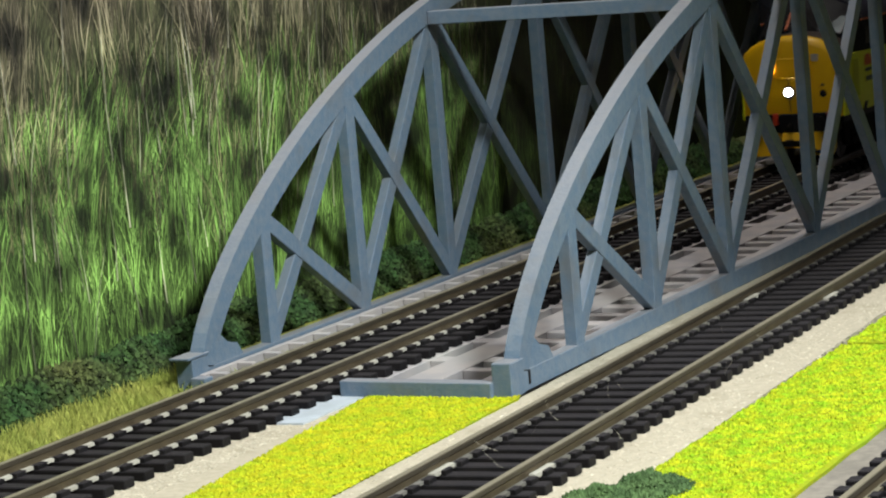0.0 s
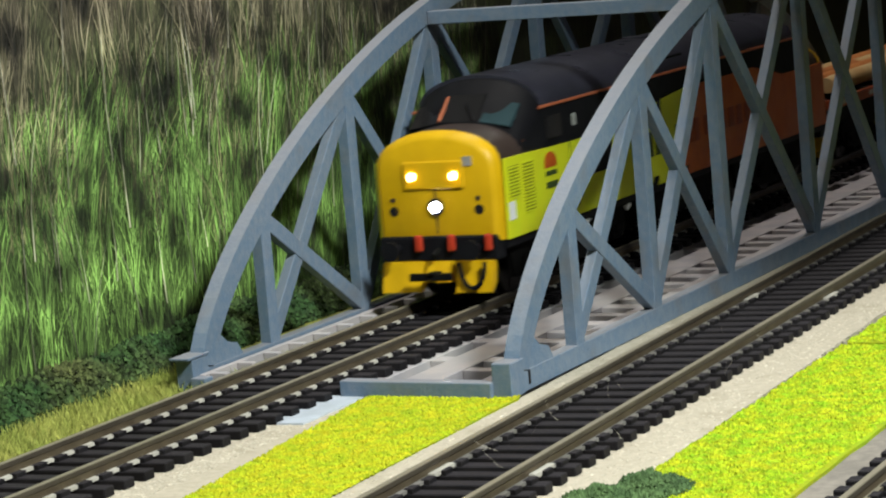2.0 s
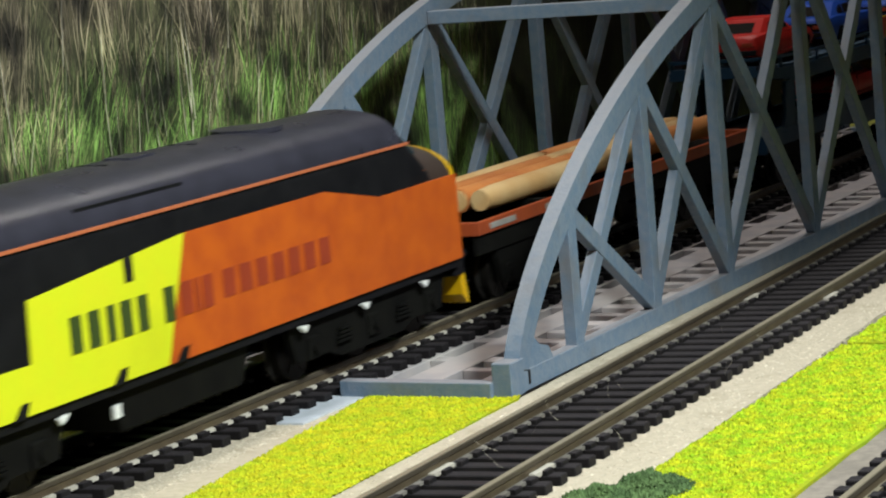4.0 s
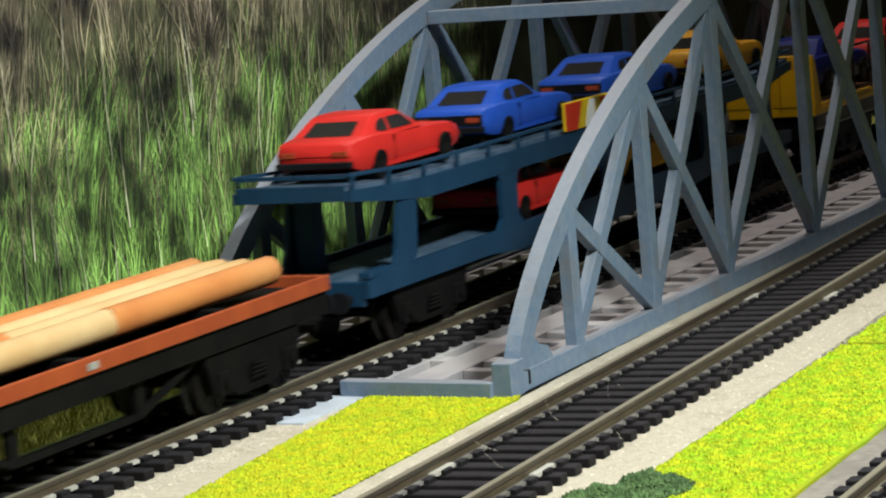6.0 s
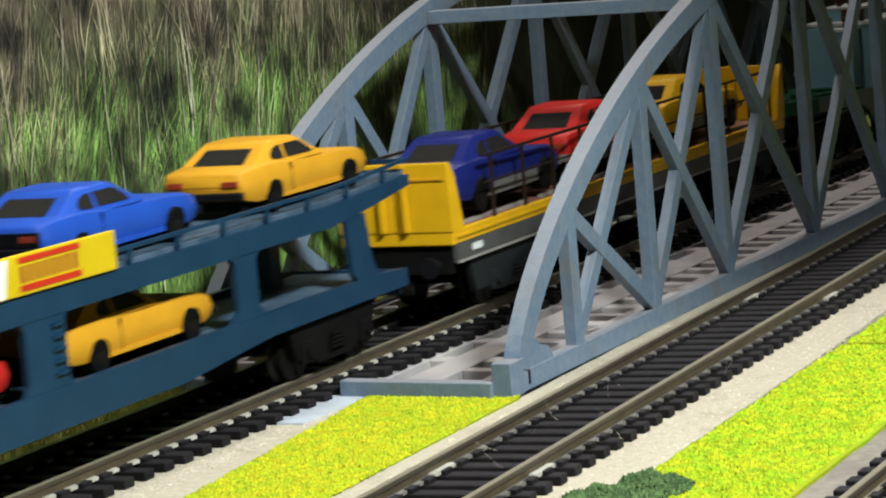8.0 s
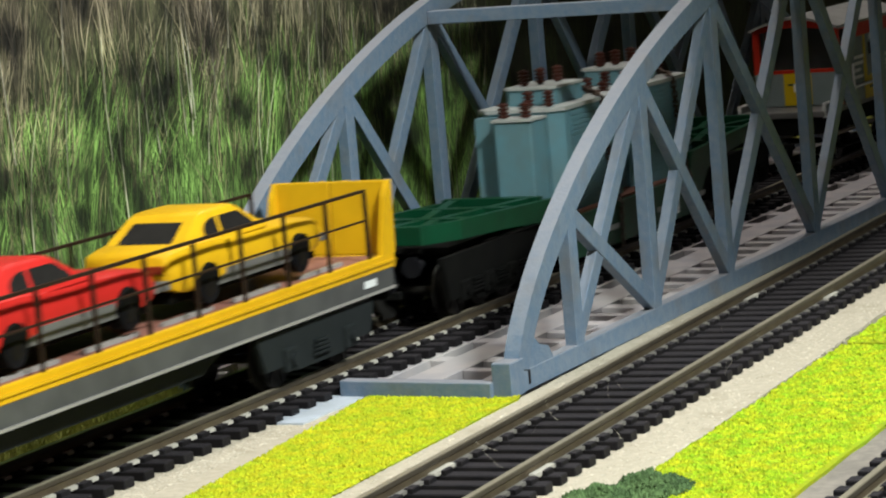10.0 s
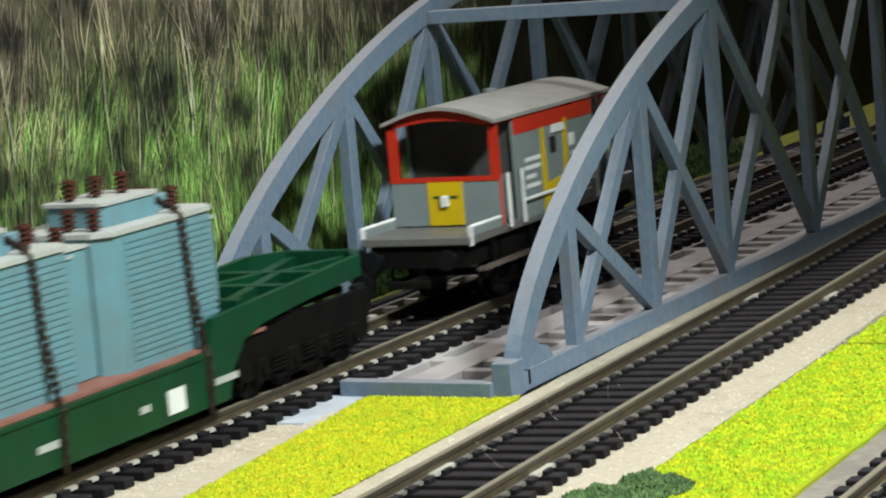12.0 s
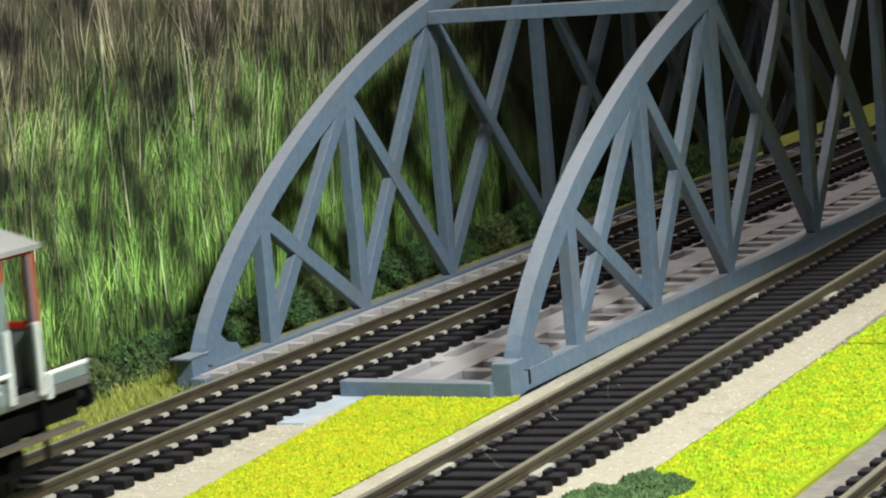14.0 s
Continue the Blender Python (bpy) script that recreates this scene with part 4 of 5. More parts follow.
        part("door_seam", box(17.1 * k, 17.3 * k, min(s * W * 0.96, s * W * 1.0), max(s * W * 0.96, s * W * 1.0), 3.0 * h, 8.0 * h), M["underframe"], e)
        for wx in (10.0, 39.5):
            bm = rod((wx * k, s * W * 0.70, 2.5 * h), (wx * k, s * W * 1.03, 2.5 * h), 2.3 * h, None, 18)
            part("wheel", bm, M["black"], e, "black car wheel")
            part("wheel_arch", rod((wx * k, s * W * 0.9, 3.2 * h), (wx * k, s * W * 1.018, 3.0 * h), 2.8 * h, None, 18), M["underframe"], e)
            part("hub", rod((wx * k, s * W * 1.03, 2.5 * h), (wx * k, s * W * 1.05, 2.5 * h), 1.3 * h, None, 12), M["wheel"], e)
        part("lamp", box(-0.25 * k, 0.5 * k, min(s * W * 0.45, s * W * 0.80), max(s * W * 0.45, s * W * 0.80), 5.6 * h, 6.7 * h, bevel=0.1), M["inkred"], e, "dull red rear lamp")
        part("sill", box(13 * k, 36 * k, min(s * W * 0.9, s * W * 1.01), max(s * W * 0.9, s * W * 1.01), 2.3 * h, (3.0 if lower is None else 4.3) * h), lower or colour, e)
    if colour in (M["blue"], M["navy"]):
        part("tail_panel", box(-0.2 * k, 1.0 * k, -W * 0.86, W * 0.86, 4.9 * h, 7.2 * h, bevel=0.1), M["black"], e, "black tail panel")
    part("rear_bumper", box(-0.9 * k, 0.6 * k, -W * 0.9, W * 0.9, 3.4 * h, 4.7 * h, bevel=0.2), lower or M["black"], e, "dark rear bumper")
    part("front_bumper", box(49 * k, 50.6 * k, -W * 0.88, W * 0.88, 3.4 * h, 4.6 * h, bevel=0.2), lower or M["black"], e)
    part("underside", box(2 * k, 48 * k, -W * 0.75, W * 0.75, 1.2 * h, 2.6 * h), M["underframe"], e)
    return e


# ---- two-deck car transporter ----
def transporter():
    e = rolling("car_transporter_wagon", "petrol blue two-deck bogie car transporter wagon carrying toy cars", "wagon", 756)
    L, w = 264, 13.2
    dz = lambda x: 1.6 * max(0.0, 1 - min(x, L - x) / 34.0) ** 1.2
    xs = [0, 8, 16, 25, 34, 60, 100, 132, 164, 204, 230, 239, 248, 256, L]

    def deck_strip(y0, y1, za, zb, name, mm, label=""):
        part(name, lofted([[(x, y0, za + dz(x)), (x, y1, za + dz(x)), (x, y1, zb + dz(x)), (x, y0, zb + dz(x))] for x in xs]), M[mm], e, label)

    deck_strip(-w + 1.2, w - 1.2, 30.6, 32.2, "upper_deck", "deckblue", "dusty blue upper deck")
    for s in (1, -1):
        y0, y1 = sorted((s * w, s * (w - 1.4)))
        part("upper_beam", lofted([[(x, y0, 27.2 + dz(x) * 2.3), (x, y1, 27.2 + dz(x) * 2.3), (x, y1, 31.4 + dz(x)), (x, y0, 31.4 + dz(x))] for x in xs]), M["carblue"], e, "petrol blue upper side beam")
        y2, y3 = sorted((s * (w - 0.1), s * (w - 0.7)))
        part("top_rail", lofted([[(x, y2, 34.1 + dz(x)), (x, y3, 34.1 + dz(x)), (x, y3, 34.8 + dz(x)), (x, y2, 34.8 + dz(x))] for x in xs]), M["carblue"], e, "thin blue guard rail")
        for i in range(17):
            x = 1 + i * 15.75 + 0.5
            if x < L:
                part("rail_post", box(x - 0.5, x + 0.5, y2, y3, 31.2 + dz(x), 34.4 + dz(x)), M["carblue"], e)
        part("lower_beam", prism([(4, 11.2), (60, 11.0), (92, 8.6), (172, 8.6), (204, 11.0), (L - 4, 11.2), (L - 4, 14.6), (L - 16, 15.4), (16, 15.4), (4, 14.6)], y0, y1), M["carblue"], e, "petrol blue lower side beam")
        for pts in ([(16, 15), (24.5, 15), (26.5, 16.8), (28, 28), (20, 28), (18.2, 19)], [(66, 15), (80, 15), (77, 17.5), (77.5, 26), (80, 28), (66, 28), (69, 26), (69, 17.5)], [(124.5, 15), (139, 15), (137.5, 17), (137.5, 26), (139, 28), (124.5, 28), (126, 26), (126, 17)], [(190, 15), (203, 15), (200.5, 17.5), (200.5, 26), (203, 28), (190, 28), (193, 26), (193, 17.5)], [(L - 16, 15), (L - 24.5, 15), (L - 26.5, 16.8), (L - 28, 28), (L - 20, 28), (L - 18.2, 19)]):
            part("pillar", prism(pts, y0 + 0.15, y1 - 0.15), M["carblue"], e, "petrol blue pillar")
        for z in (17.5, 19.5, 21.5, 23.5, 25.5):
            part("ladder_rung", box(133.6, 136.8, min(s * w, s * (w + 0.5)), max(s * w, s * (w + 0.5)), z, z + 0.5), M["carblue"], e)
        part("ramp_step", box(5, 15, min(s * w, s * (w - 3)), max(s * w, s * (w - 3)), 14.8, 16.2, bevel=0.2), M["carblue"], e)
    part("lower_deck", box(5, L - 5, -w + 1.3, w - 1.3, 12.6, 13.9), M["deckblue"], e, "dusty blue lower deck")
    part("spine", box(18, L - 18, -5, 5, 7.8, 12.6), M["underframe"], e)
    for x in (4.2, L - 5.2):
        part("headstock", box(x, x + 1, -w + 1.4, w - 1.4, 9.5, 14.5, bevel=0.2), M["carblue"], e)
    for x in (0.1, L - 0.9):
        part("end_rail", box(x, x + 0.8, -w + 0.8, w - 0.8, 35.4, 36.2), M["carblue"], e)
        part("end_lip", box(x - 0.4, x + 1.2, -w + 1.25, w - 1.25, 31.0, 34.05), M["carblue"], e)
    for x in (22, L - 22):
        part("centre_pillar", box(x - 2.2, x + 2.2, 6.5, 11, 13.8, 31), M["carblue"], e)
    a, b = 104, 153.5
    y = -w - 0.35
    sign = part("sign_board", prism([(a, 32.0), (b, 31.6), (b, 38.2), (a, 38.6)], y - 0.35, y + 0.35, None, 0.2), M["vanyellow"], e, "red and yellow sign board")
    yy = -w - 0.75
    part("sign_red", prism([(a + 0.3, 32.2), (a + 7, 32.1), (a + 10, 38.2), (a + 0.3, 38.3)], yy - 0.1, yy + 0.1), M["vanred"], sign)
    part("sign_white", prism([(a + 11.5, 32.1), (a + 16.5, 32.1), (a + 18, 38.1), (a + 14.5, 38.1)], yy - 0.1, yy + 0.1), M["white"], sign)
    part("sign_line", prism([(a + 21, 37.0), (a + 38.5, 36.9), (a + 38.5, 37.8), (a + 21, 37.9)], yy - 0.1, yy + 0.1), M["vanred"], sign)
    part("sign_line", prism([(a + 21, 32.5), (a + 38.5, 32.4), (a + 38.5, 33.4), (a + 21, 33.5)], yy - 0.1, yy + 0.1), M["vanred"], sign)
    for i in range(8):
        part("sign_letter", prism([(a + 21.4 + 2.15 * i, 33.9), (a + 22.5 + 2.15 * i, 33.9), (a + 22.5 + 2.15 * i, 36.5), (a + 21.4 + 2.15 * i, 36.5)], yy - 0.1, yy + 0.1), M["inkred"], sign)
    for xc in (34, L - 34):
        bogie(e, xc, [xc - 12, xc + 12], 5.4, 17, 1.8, 10.5, y=11)
    for sgn, x in ((-1, 4.2), (1, L - 4.2)):
        buffers(e, x, sgn, 11.0, 8.5)
    coupling(e, -4, 6)
    coupling(e, L - 6, L + 4)
    g = "cars on the transporter"
    car("toy_car", "red fastback toy car on the upper deck", M["red"], 766.5, 32.6, 51, 13.6, 9.4, g)
    car("toy_car", "bright blue fastback toy car on the upper deck", M["blue"], 828.5, 32.3, 51, 13.6, 9.4, g)
    car("toy_car", "bright blue fastback toy car on the upper deck", M["blue"], 896, 32.3, 51, 13.6, 9.4, g)
    car("toy_car", "amber yellow fastback toy car on the upper deck", M["amber"], 962, 32.4, 51, 13.6, 9.4, g)
    car("toy_car", "red fastback toy car on the lower deck", M["red"], 834, 14.0, 51, 13.6, 9.4, g)
    car("toy_car", "amber yellow fastback toy car on the lower deck", M["amber"], 898, 14.0, 51, 13.6, 9.4, g)
    return e


transporter()


# ---- yellow car flat ----
def car_flat():
    e = rolling("yellow_flat_wagon", "yellow bogie flat wagon with end flaps and dark rails", "wagon", 1038.8)
    L, w = 211.2, 13.2
    part("floor_deck", box(2, L - 2, -w + 1, w - 1, 17.0, 18.2), M["pinkdeck"], e, "brown wagon floor")
    for s in (1, -1):
        y0, y1 = sorted((s * w, s * (w - 1.2)))
        part("yellow_sill", box(0.5, L - 0.5, y0, y1, 15.8, 18.7, bevel=0.15), M["sunny"], e, "bright yellow side sill")
        part("sill_lip", box(0.5, L - 0.5, min(s * w, s * (w + 0.4)), max(s * w, s * (w + 0.4)), 17.0, 17.5), M["sunny"], e)
        part("grey_beam", box(1, L - 1, y0 + 0.15, y1 - 0.15, 11.9, 15.8), M["wagongrey"], e, "grey solebar")
        part("pale_line", box(1, L - 1, min(s * (w - 0.2), s * (w + 0.25)), max(s * (w - 0.2), s * (w + 0.25)), 11.7, 12.2), M["lineg"], e)
        for x in (8, L - 14):
            part("label_plate", box(x, x + 5, min(s * w, s * (w + 0.15)), max(s * w, s * (w + 0.15)), 13.4, 14.8), M["white"], e, "small white label")
        part("underbelly", prism([(58, 12), (70, 7.5), (140, 7.5), (152, 12)], s * 9 - 0.5, s * 9 + 0.5), M["bogiegrey"], e)
        yr = s * (w - 0.5)
        for x in [1240.1 - 16.35 * i - 1038.8 for i in range(12)]:
            part("rail_post", box(x - 0.35, x + 0.35, yr - 0.3, yr + 0.3, 18.6, 32.4), M["railbrown"], e, "dark brown rail post")
        part("top_rail", box(18, 200, yr - 0.3, yr + 0.3, 31.9, 32.5), M["railbrown"], e, "dark brown top rail")
        part("mid_rail", box(18, 200, yr - 0.2, yr + 0.2, 26.2, 26.6), M["railbrown"], e, "dark brown middle rail")
    for x in (10, 30, 55, 80, 105, 130, 155, 180):
        for yy in (-8.5, 8.5):
            part("wheel_guide", box(x, x + 17, yy - 0.5, yy + 0.5, 18.1, 18.9), M["lineg"], e)
    for end in (0, 1):
        X = lambda v: L - v if end else v
        for s in (1, -1):
            y0, y1 = sorted((s * 0.15, s * w))
            flap = part("end_flap", prism([(X(-0.6), 18.4), (X(1.2), 18.4), (X(0.2), 33), (X(-1.2), 33)], y0, y1, None, 0.15), M["sunny"], e, "tall yellow end flap")
            ys = sorted((s * (w - 1.1), s * w))
            part("flap_cheek", prism([(X(0.6), 18.6), (X(5.2), 18.6), (X(2.2), 30), (X(0.2), 33)], *ys), M["sunny"], flap)
            yi = sorted((s * 2.2, s * 3.2))
            part("flap_rib", prism([(X(-1.6), 18.6), (X(0.8), 18.6), (X(0.2), 33), (X(-2.0), 33)], *yi), M["sunny"], flap)
            part("flap_seam", box(min(X(-1.35), X(-0.6)), max(X(-1.35), X(-0.6)), y0 + 1, y1 - 1, 29.4, 29.8), M["amber"], flap)
        part("headstock", box(min(X(-0.4), X(1.4)), max(X(-0.4), X(1.4)), -w + 0.2, w - 0.2, 15.6, 18.3, bevel=0.2), M["sunny"], e, "yellow headstock")
        part("end_beam", box(min(X(0.6), X(2)), max(X(0.6), X(2)), -w + 1.5, w - 1.5, 9.5, 15.6), M["underframe"], e)
        buffers(e, X(0.2), 1 if end else -1, 11.4, 8.8)
        xc = X(32)
        bogie(e, xc, [xc - 12, xc + 12], 5.4, 23, 2.2, 11, "bogiegrey", 11.4)
    coupling(e, -5, 3)
    coupling(e, L - 3, L + 4)
    g = "cars on the yellow wagon"
    for xl, c, nm in ((1049, "navy", "dark blue"), (1111, "red", "red"), (1172, "sunny", "bright yellow")):
        car("hatchback_car", nm + " toy hatchback with grey sills on the yellow wagon", M[c], xl, 19.6, 58, 17.0, 9.8, g, M["greylow"])
    return e


car_flat()


# ---- green well wagon with transformers ----
def well_wagon():
    e = rolling("well_wagon", "deep green well wagon with raised open-framed ends and a pink-brown floor", "wagon", 1272)
    L, w = 211, 13.2

    def frame_half(flip):
        X = lambda v: L - v if flip else v
        for s in (1, -1):
            ys = sorted((s * w, s * (w - 1.5)))
            pts = [(9, 20.4), (66, 17.9), (68, 12.5), (74, 12.5), (74, 2.8), (62.5, 2.8), (60, 8), (55.5, 12.2), (49, 14.0), (30, 15.4), (9, 16.4)]
            part("side_frame", prism([(X(a), b) for a, b in pts], *ys), M["green"], e, "deep green gooseneck side frame")
            part("corner_frame", lofted([[(X(9), s * w, 16.4), (X(9), s * (w - 1.5), 16.4), (X(9), s * (w - 1.5), 20.4), (X(9), s * w, 20.4)], [(X(1), s * 8.0, 16.4), (X(1.8), s * 6.8, 16.4), (X(1.8), s * 6.8, 20.4), (X(1), s * 8.0, 20.4)]]), M["green"], e, "deep green angled corner beam")
        part("end_beam", box(min(X(0.6), X(2.0)), max(X(0.6), X(2.0)), -8, 8, 16.4, 20.4, bevel=0.15), M["green"], e)
        for x in (20, 36, 52):
            part("cross_beam", box(min(X(x), X(x + 2.6)), max(X(x), X(x + 2.6)), -w + 1.4, w - 1.4, 17.0, 19.3), M["green"], e)
        for x0, ya, x1, yb in ((2, -6, 21, -1.5), (2, 6, 21, 1.5), (21, -1.5, 52, -9), (21, 1.5, 52, 9)):
            d = Vector((X(x1) - X(x0), yb - ya, 0)).normalized()
            n = Vector((-d.y, d.x, 0)) * 1.1
            a, b = Vector((X(x0), ya, 17.4)), Vector((X(x1), yb, 17.4))
            up = Vector((0, 0, 1.8))
            part("brace", lofted([[a - n, a + n, a + n + up, a - n + up], [b - n, b + n, b + n + up, b - n + up]]), M["green"], e)
        part("bogie_plate", box(min(X(10), X(52)), max(X(10), X(52)), -9.5, 9.5, 13.4, 14.6), M["underframe"], e)
        xc = X(30)
        bogie(e, xc, [xc - 18, xc - 6, xc + 6, xc + 18], 5.3, 27, 1.8, 13.2, y=10.8)
        buffers(e, X(1.6), 1 if flip else -1, 12.4, 7)

    frame_half(False)
    frame_half(True)
    for s in (1, -1):
        ys = sorted((s * w, s * (w - 1.2)))
        part("well_side", box(73.8, L - 73.8, *ys, 2.8, 12.3), M["green"], e, "deep green well side")
        part("side_lip", box(70, L - 70, min(s * w, s * (w + 0.35)), max(s * w, s * (w + 0.35)), 11.6, 12.4), M["green"], e)
        part("label_plate", box(127.8, 133.4, min(s * w, s * (w + 0.2)), max(s * w, s * (w + 0.2)), 4.2, 8.4), M["white"], e, "white label plate")
        for x, x2 in ((88, 94), (119, 122), (144, 152)):
            part("lettering_bar", box(x, x2, min(s * w, s * (w + 0.15)), max(s * w, s * (w + 0.15)), 6.2, 7.4), M["paletop"], e)
    part("well_floor", box(66.5, L - 46, -w + 1.0, w + 0.0, 12.35, 13.0), M["pinkdeck"], e, "pink-brown well floor")
    coupling(e, -5, 3)
    coupling(e, L - 3, L + 4)
    return e


def transformer(xl):
    e = rolling("power_transformer", "pale blue-grey ribbed power transformer with brown insulators on the well wagon", "transformer", xl, 0, 13.0, "transformers on the well wagon")
    L, w, h = 37, 10.4, 23.4

    def outline(x0, x1, hw, c, z):
        return [(x0 + c, -hw, z), (x1 - c, -hw, z), (x1, -hw + c, z), (x1, hw - c, z), (x1 - c, hw, z), (x0 + c, hw, z), (x0, hw - c, z), (x0, -hw + c, z)]

    part("tank", lofted([outline(0, L, w, 3.0, z) for z in (0, 0.4, h)]), M["transformer"], e, "pale blue-grey tank")
    part("lid", lofted([outline(-0.5, L + 0.5, w + 0.5, 3.0, z) for z in (h, h + 0.9)]), M["paletop"], e, "pale grey lid")
    for s in (1, -1):
        for i in range(19):
            z = 1.6 + i * 1.12
            part("rib", box(6, L - 2.4, min(s * w, s * (w + 0.22)), max(s * w, s * (w + 0.22)), z, z + 0.74), M["transformer"], e)
    for a, bb, hw, hh in ((-8.5, 0, 4.6, 22.2), (L, L + 4.5, 4.6, 21.0)):
        part("end_box", box(a, bb, -hw - 2.2, hw - 2.2, 0, hh, bevel=0.3), M["transformer"], e, "pale blue-grey end cabinet")
        part("end_lid", box(a - 0.4, bb + 0.2, -hw - 2.6, hw - 1.8, hh, hh + 0.6), M["paletop"], e)
    part("back_fin", box(-3.2, 0, 2, 9.5, 0, h - 0.6), M["transformer"], e)
    part("head_box", lofted([outline(7, 25, 6.2, 1.2, z) for z in (h + 0.9, h + 4.6)]), M["transformer"], e, "pale blue-grey head box")
    part("head_lid", lofted([outline(6.6, 25.4, 6.6, 1.2, z) for z in (h + 4.6, h + 5.2)]), M["paletop"], e)
    part("side_tank", box(26.5, 31.5, -4, 4, h + 0.8, h + 3.8, bevel=0.3), M["transformer"], e)
    for x, y, z, r in ((-5.5, -4.5, 22.6, 1.0), (-5.5, 1.0, 22.6, 1.0), (3.2, -6.6, h + 0.9, 1.0), (3.2, -1.5, h + 0.9, 1.0), (10.5, 2.5, h + 5.2, 1.0), (15.5, 0.5, h + 5.2, 1.0), (21.0, -1.5, h + 5.2, 1.0), (33.5, -3.5, h + 0.9, 1.0), (33.5, 2.5, h + 0.9, 1.0)):
        bm = rod((x, y, z), (x, y, z + 3.8), r * 0.75, None, 10)
        for i in range(4):
            rod((x, y, z + 0.5 + i * 0.85), (x, y, z + 0.95 + i * 0.85), r * 1.35, bm, 12)
        part("insulator", bm, M["insulator"], e, "brown ribbed insulator")
    # chain laid over the tank and made fast on both sides
    path = [(24, -13.5, -11), (24.5, -13.6, -1.0), (25.0, -12.6, 0.6), (24.4, -11.4, 12), (23.6, -11.2, h + 0.8), (24.2, -10, h + 1.6), (28.4, 0, h + 4.4), (27.6, 10, h + 1.6), (26.5, 11.3, h - 2), (22, 12.8, 0.6), (19, 13.6, -9)]
    bm = bmesh.new()
    k = 0
    for a, b in zip(path, path[1:]):
        a, b = Vector(a), Vector(b)
        n = max(1, round((b - a).length / 1.25))
        for i in range(n):
            p, q = a.lerp(b, i / n), a.lerp(b, (i + 1) / n)
            d = (q - p).normalized()
            side = d.orthogonal().normalized()
            side.rotate(Matrix.Rotation(1.57 * (k % 2), 3, d))
            for s in (-0.5, 0.5):
                rod(p - d * 0.25 + side * s, q + d * 0.25 + side * s, 0.28, bm, 5)
            rod(p - side * 0.5 - d * 0.2, p + side * 0.5 - d * 0.2, 0.28, bm, 5)
            k += 1
    part("chain", bm, M["chain"], e, "dark rusty lashing chain")
    return e


well_wagon()
transformer(1343)
transformer(1389.5)


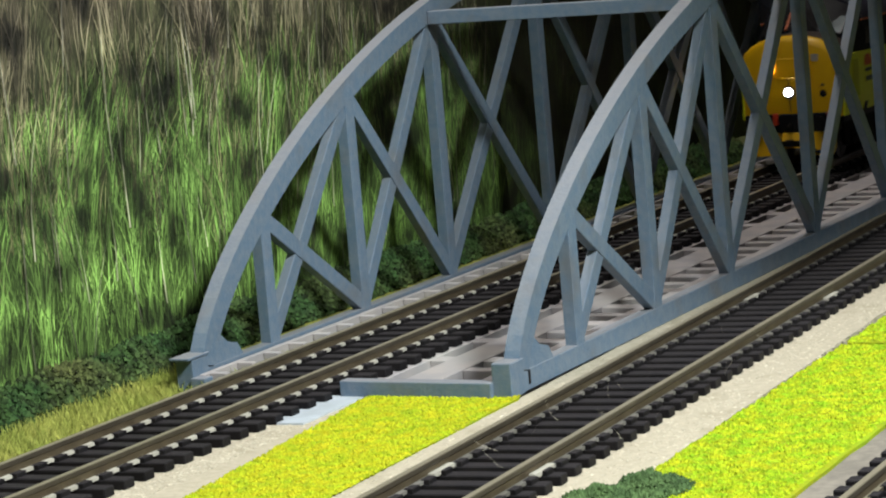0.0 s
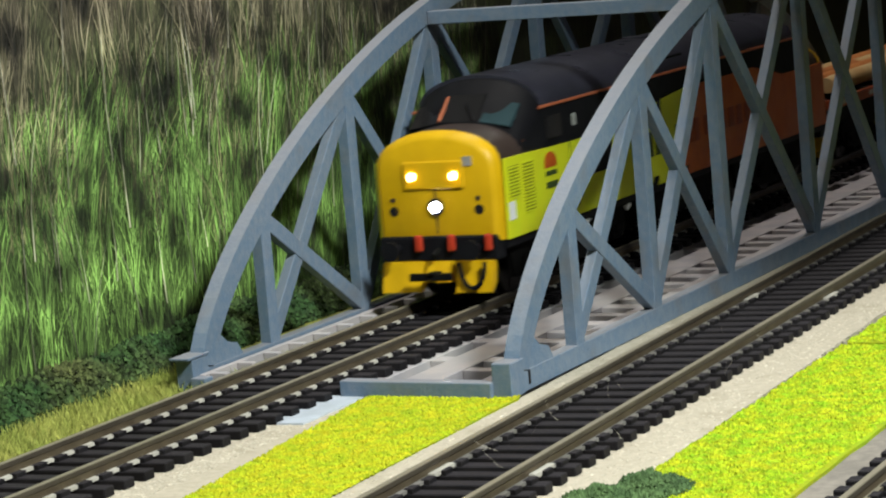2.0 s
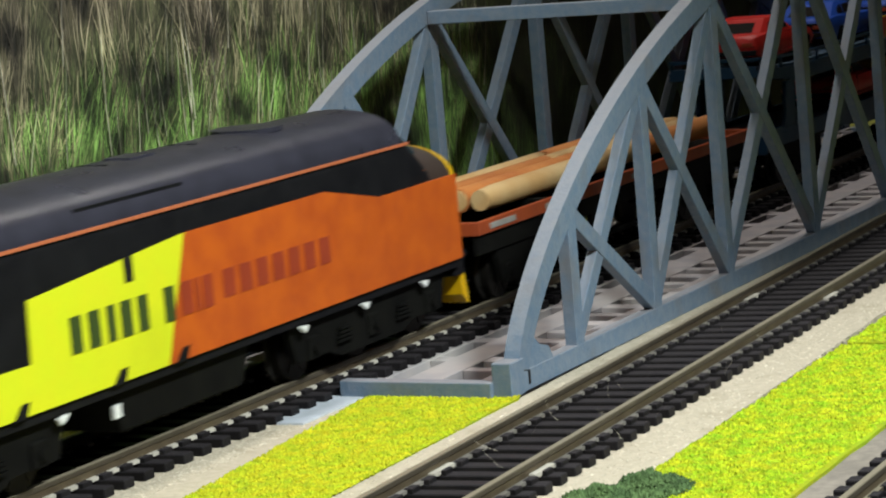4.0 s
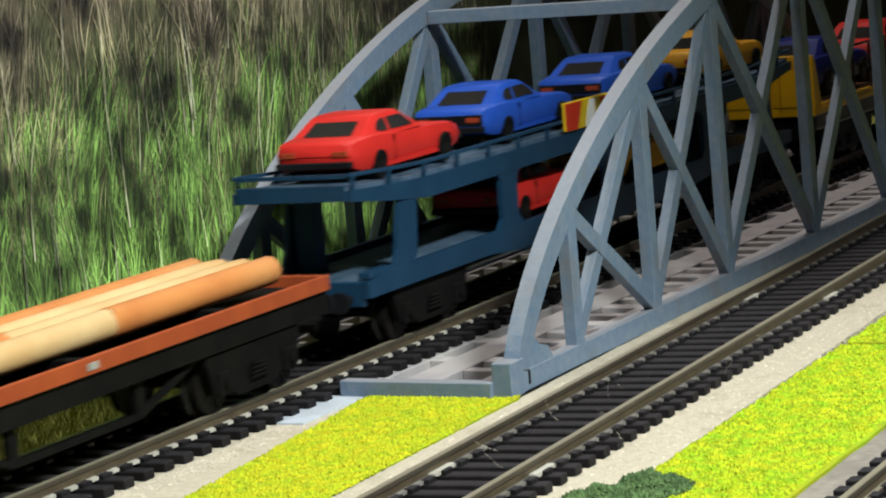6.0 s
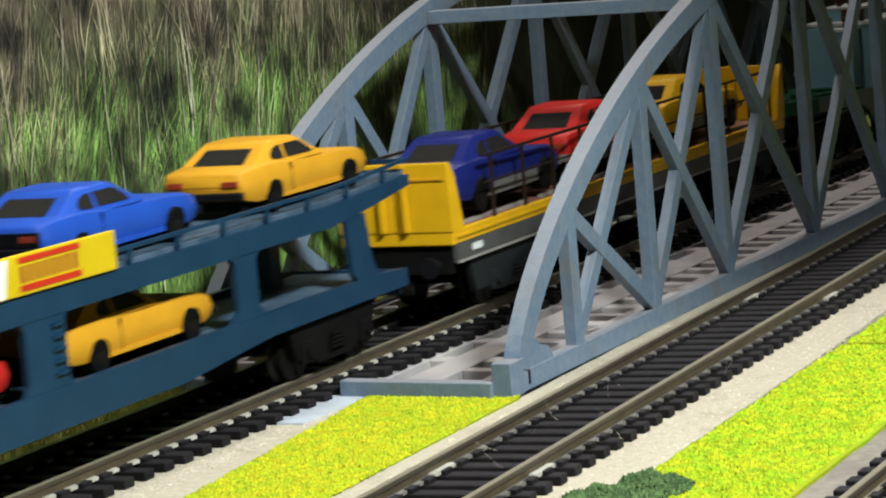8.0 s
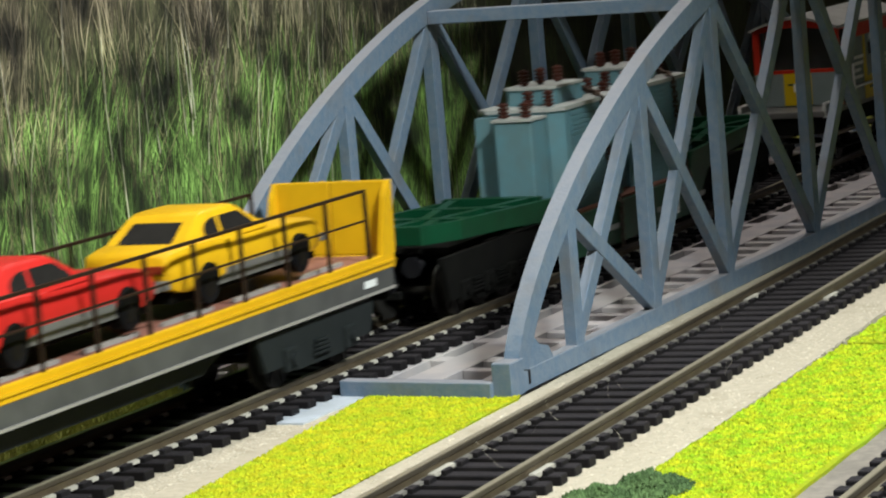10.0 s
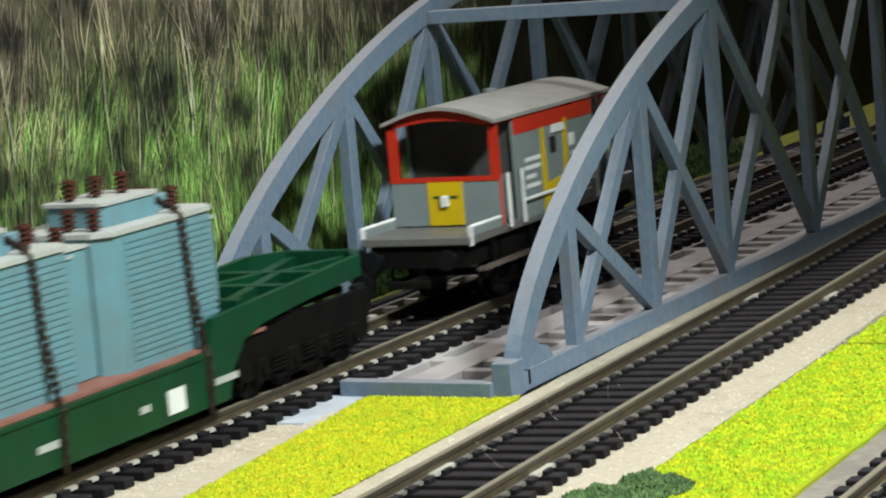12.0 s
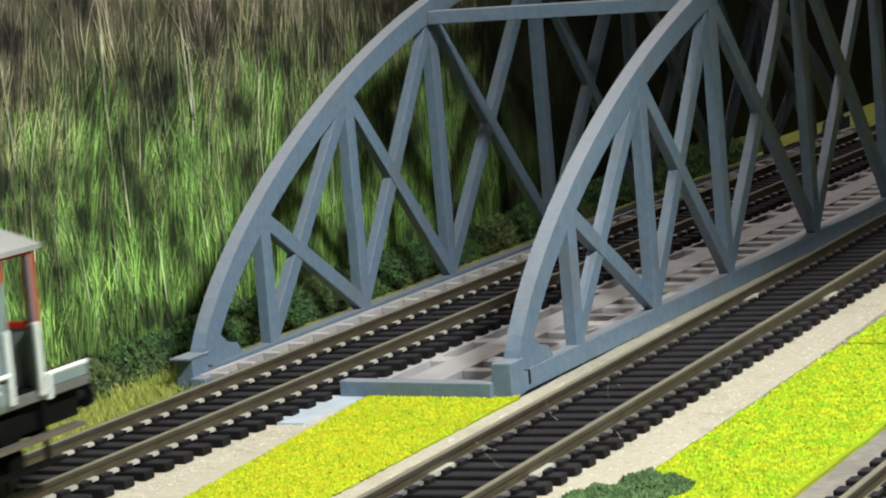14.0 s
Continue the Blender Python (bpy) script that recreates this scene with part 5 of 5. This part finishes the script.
# ---- brake van ----
def brake_van():
    e = rolling("brake_van", "grey and red goods brake van with yellow panels and white handrails", "brake van", 1524.5)
    L, w = 91.5, 13.0
    a, b = 16.6, 79.0
    part("platform", box(0, L, -w, w, 14.4, 16.2, bevel=0.2), M["greylow"], e, "dull grey end platform")
    part("solebar", box(1, L - 1, -w + 2, w - 2, 9.5, 14.4), M["underframe"], e, "sooty solebar")

    def end_wall(x, t, label):
        part("end_wall", box(x, x + t, -w + 0.05, w - 0.05, 16.2, 26.0), M["vangrey"], e, label)
        fr = part("window_frame", box(x - 0.15, x + t + 0.1, -w, w, 26.0, 27.0), M["vanred"], e, "red window frame")
        for s in (1, -1):
            part("window_post", box(x - 0.15, x + t + 0.1, min(s * w, s * (w - 2.0)), max(s * w, s * (w - 1.7)), 27.0, 38.6), M["vanred"], fr)
        pts = [(-w + 2 * w * i / 12, 39.2 + 2.9 * math.sin(math.pi * i / 12)) for i in range(13)] + [(w - 2 * w * i / 12, 37.6 + 1.7 * math.sin(math.pi * i / 12)) for i in range(13)]
        bm = bmesh.new()
        lofted([[(x - 0.15, y, z) for y, z in pts], [(x + t + 0.1, y, z) for y, z in pts]], bm)
        part("window_head", bm, M["vanred"], fr)

    end_wall(a, 0.9, "grey verandah end wall")
    end_wall(b - 0.9, 0.9, "grey verandah end wall")
    part("end_panel", box(a - 0.2, a + 0.1, -4.2, 4.2, 16.6, 26.0), M["vanyellow"], e, "yellow end panel")
    part("lamp_bracket", box(a - 1.0, a - 0.1, -0.8, 1.0, 20.6, 23.0, bevel=0.2), M["white"], e, "white lamp bracket")
    part("end_lettering", box(a - 0.3, a - 0.1, -3, 3, 22.4, 23.0), M["ink"], e)
    # inner cabin walls
    for x in (a + 10, b - 10):
        bm = box(x, x + 0.8, -w + 0.3, w - 0.3, 16.2, 38.6)
        part("cabin_wall", bm, M["wagongrey"], e, "dull grey inner cabin wall")
    for s in (1, -1):
        y0, y1 = sorted((s * w, s * (w - 0.7)))
        part("side_wall", box(a + 10, b - 10, y0, y1, 15.6, 36), M["vangrey"], e, "grey painted side")
        part("red_band", prism([(a, 38.0), (b, 38.0), (b, 39.4), (a, 39.4)], y0, y1), M["vanred"], e, "red upper band")
        part("red_band", prism([(a + 9.2, 34.6), (b - 9.2, 34.6), (b - 9.2, 38), (a + 9.2, 38)], y0 - 0.1, y1 + 0.1), M["vanred"], e, "red upper band")
        for x in (a + 0.2, a + 9.0, b - 10, b - 1.4):
            part("corner_post", box(x, x + 1.2, y0, y1, 16.2, 38), M["vangrey"] if x not in (a + 0.2,) else M["vanred"], e)
        for x in (a + 0.3, b - 2.2):
            part("half_wall", box(x, x + 2.0, y0 + 0.05, y1 - 0.05, 16.2, 27), M["vangrey"], e)
        yy = sorted((s * w, s * (w + 0.18)))
        part("yellow_panel", prism([(39.5, 15.6), (54.5, 15.6), (54.5, 35.4), (52.8, 35.4), (51.6, 23.0), (42.4, 22.0), (41.6, 34.6), (39.8, 34.6)], *yy), M["vanyellow"], e, "yellow side panel")
        part("panel_lettering", prism([(44, 18.4), (50, 18.4), (50, 19.2), (44, 19.2)], *sorted((s * w, s * (w + 0.3)))), M["ink"], e)
        part("vent", prism([(46, 32.8), (53, 32.8), (52.2, 34.6), (46.6, 34.6)], *sorted((s * w, s * (w + 0.5)))), M["white"], e)
        part("window", prism([(44.8, 28.4), (47.8, 28.4), (47.8, 32), (44.8, 32)], *sorted((s * w, s * (w + 0.25)))), M["glassdark"], e, "dark side window")
        for x, x2, z in ((31, 39, 28.0), (30.6, 38.6, 26.2), (31, 36, 24.2), (30.6, 38, 22.2), (56.5, 67, 26.6)):
            part("lettering_bar", prism([(x, z), (x2, z), (x2, z + 0.9), (x, z + 0.9)], *sorted((s * w, s * (w + 0.2)))), M["white"], e, "white lettering as bars")
        for z in (17.5, 18.7, 19.9, 22.6, 23.8, 25.0):
            part("lettering_bar", prism([(58, z), (66, z), (66, z + 0.5), (58, z + 0.5)], *sorted((s * w, s * (w + 0.2)))), M["white"], e)
        part("lettering_bar", prism([(55.6, 28.8), (58.6, 28.8), (58.6, 31.6), (55.6, 31.6)], *sorted((s * w, s * (w + 0.2)))), M["white"], e)
        # handrails
        yr = s * (w + 0.7)
        for x in (a + 3.2, a + 10.6, b - 10.4, b - 2.0):
            part("handrail", box(x - 0.5, x + 0.5, yr - 0.3, yr + 0.3, 15.4, 27.2, bevel=0.1), M["white"], e, "white upright handrail")
        part("handrail", rod((a + 10.6, yr, 20.2), (b - 10.4, yr, 20.2), 0.4), M["white"], e, "white level handrail")
        for x0, x1 in ((0.3, a - 0.5), (b + 0.5, L - 0.3)):
            hr = part("end_handrail", rod((x0, s * (w - 0.2), 18.2), (x1, s * (w - 0.2), 18.2), 0.4), M["white"], e, "white end handrail")
            part("end_post", box(min(x0, x1) + 0.0, min(x0, x1) + 0.9, s * (w - 0.2) - 0.4, s * (w - 0.2) + 0.4, 14.2, 18.2), M["white"], hr)
            part("end_board", box(x0, x1, s * (w - 0.2) - 0.25, s * (w - 0.2) + 0.25, 16.2, 17.9), M["vangrey"], hr)
        part("footboard", box(4, L - 4, s * (w + 0.2) - 1.0, s * (w + 0.2) + 1.0, 8.4, 9.1), M["footbrown"], e, "brown-grey long footboard")
        part("lower_footboard", box(12, L - 12, s * (w + 0.2) - 1.0, s * (w + 0.2) + 1.0, 4.2, 4.8), M["underframe"], e)
        for x in (12, 32, 58, 78):
            part("hanger", box(x, x + 0.8, s * (w - 0.6) - 0.3, s * (w - 0.6) + 0.3, 4.4, 14), M["underframe"], e)
        for x in (22, 70):
            part("axle_guard", prism([(x - 4, 13), (x - 1.6, 3.6), (x + 1.6, 3.6), (x + 4, 13)], s * 11 - 0.5, s * 11 + 0.5), M["underframe"], e)
            part("axle_box", box(x - 2, x + 2, s * 11.8 - 0.8, s * 11.8 + 0.8, 4.2, 7.6, bevel=0.3), M["underframe"], e)
    k = 14
    sec = []
    for x in (a - 1.6, b + 1.6):
        top = [(x, -w - 0.6 + (2 * w + 1.2) * i / k, 39.3 + 3.2 * math.sin(math.pi * i / k)) for i in range(k + 1)]
        sec.append(top + [(x, y, z - 0.8) for x, y, z in top[::-1]])
    part("roof", lofted(sec), M["vanroof"], e, "light grey curved roof", True)
    part("roof_vent", rod((48, 2, 42.3), (48, 2, 43.2), 1.5, None, 12), M["vangrey"], e)
    part("cabin_floor", box(a, b, -w + 0.8, w - 0.8, 16.1, 16.5), M["underframe"], e)
    for x in (22, 70):
        wheelset(e, x, 5.6)
    for sgn, x in ((-1, 0.5), (1, L - 0.5)):
        buffers(e, x, sgn, 11.8, 8.8)
    coupling(e, -5, 4)
    coupling(e, L - 4, L + 3)
    return e


brake_van()


# ---- all that moves ----
def motions():
    for ob, xl, y, z in MOVERS:
        rows = []
        for i in range(29):
            t = i * 0.5
            rows.append((t, pose((xl - moved(t)) * U, y * U, z * U)))
        walk(ob, rows)
    for ob, x, r in WHEELS:
        rows = []
        for i in range(211):
            t = 14.0 * i / 210
            rows.append((t, pose(x * U, 0, r * U, 0, -math.degrees(moved(t) / r), 0)))
        walk(ob, rows)


motions()
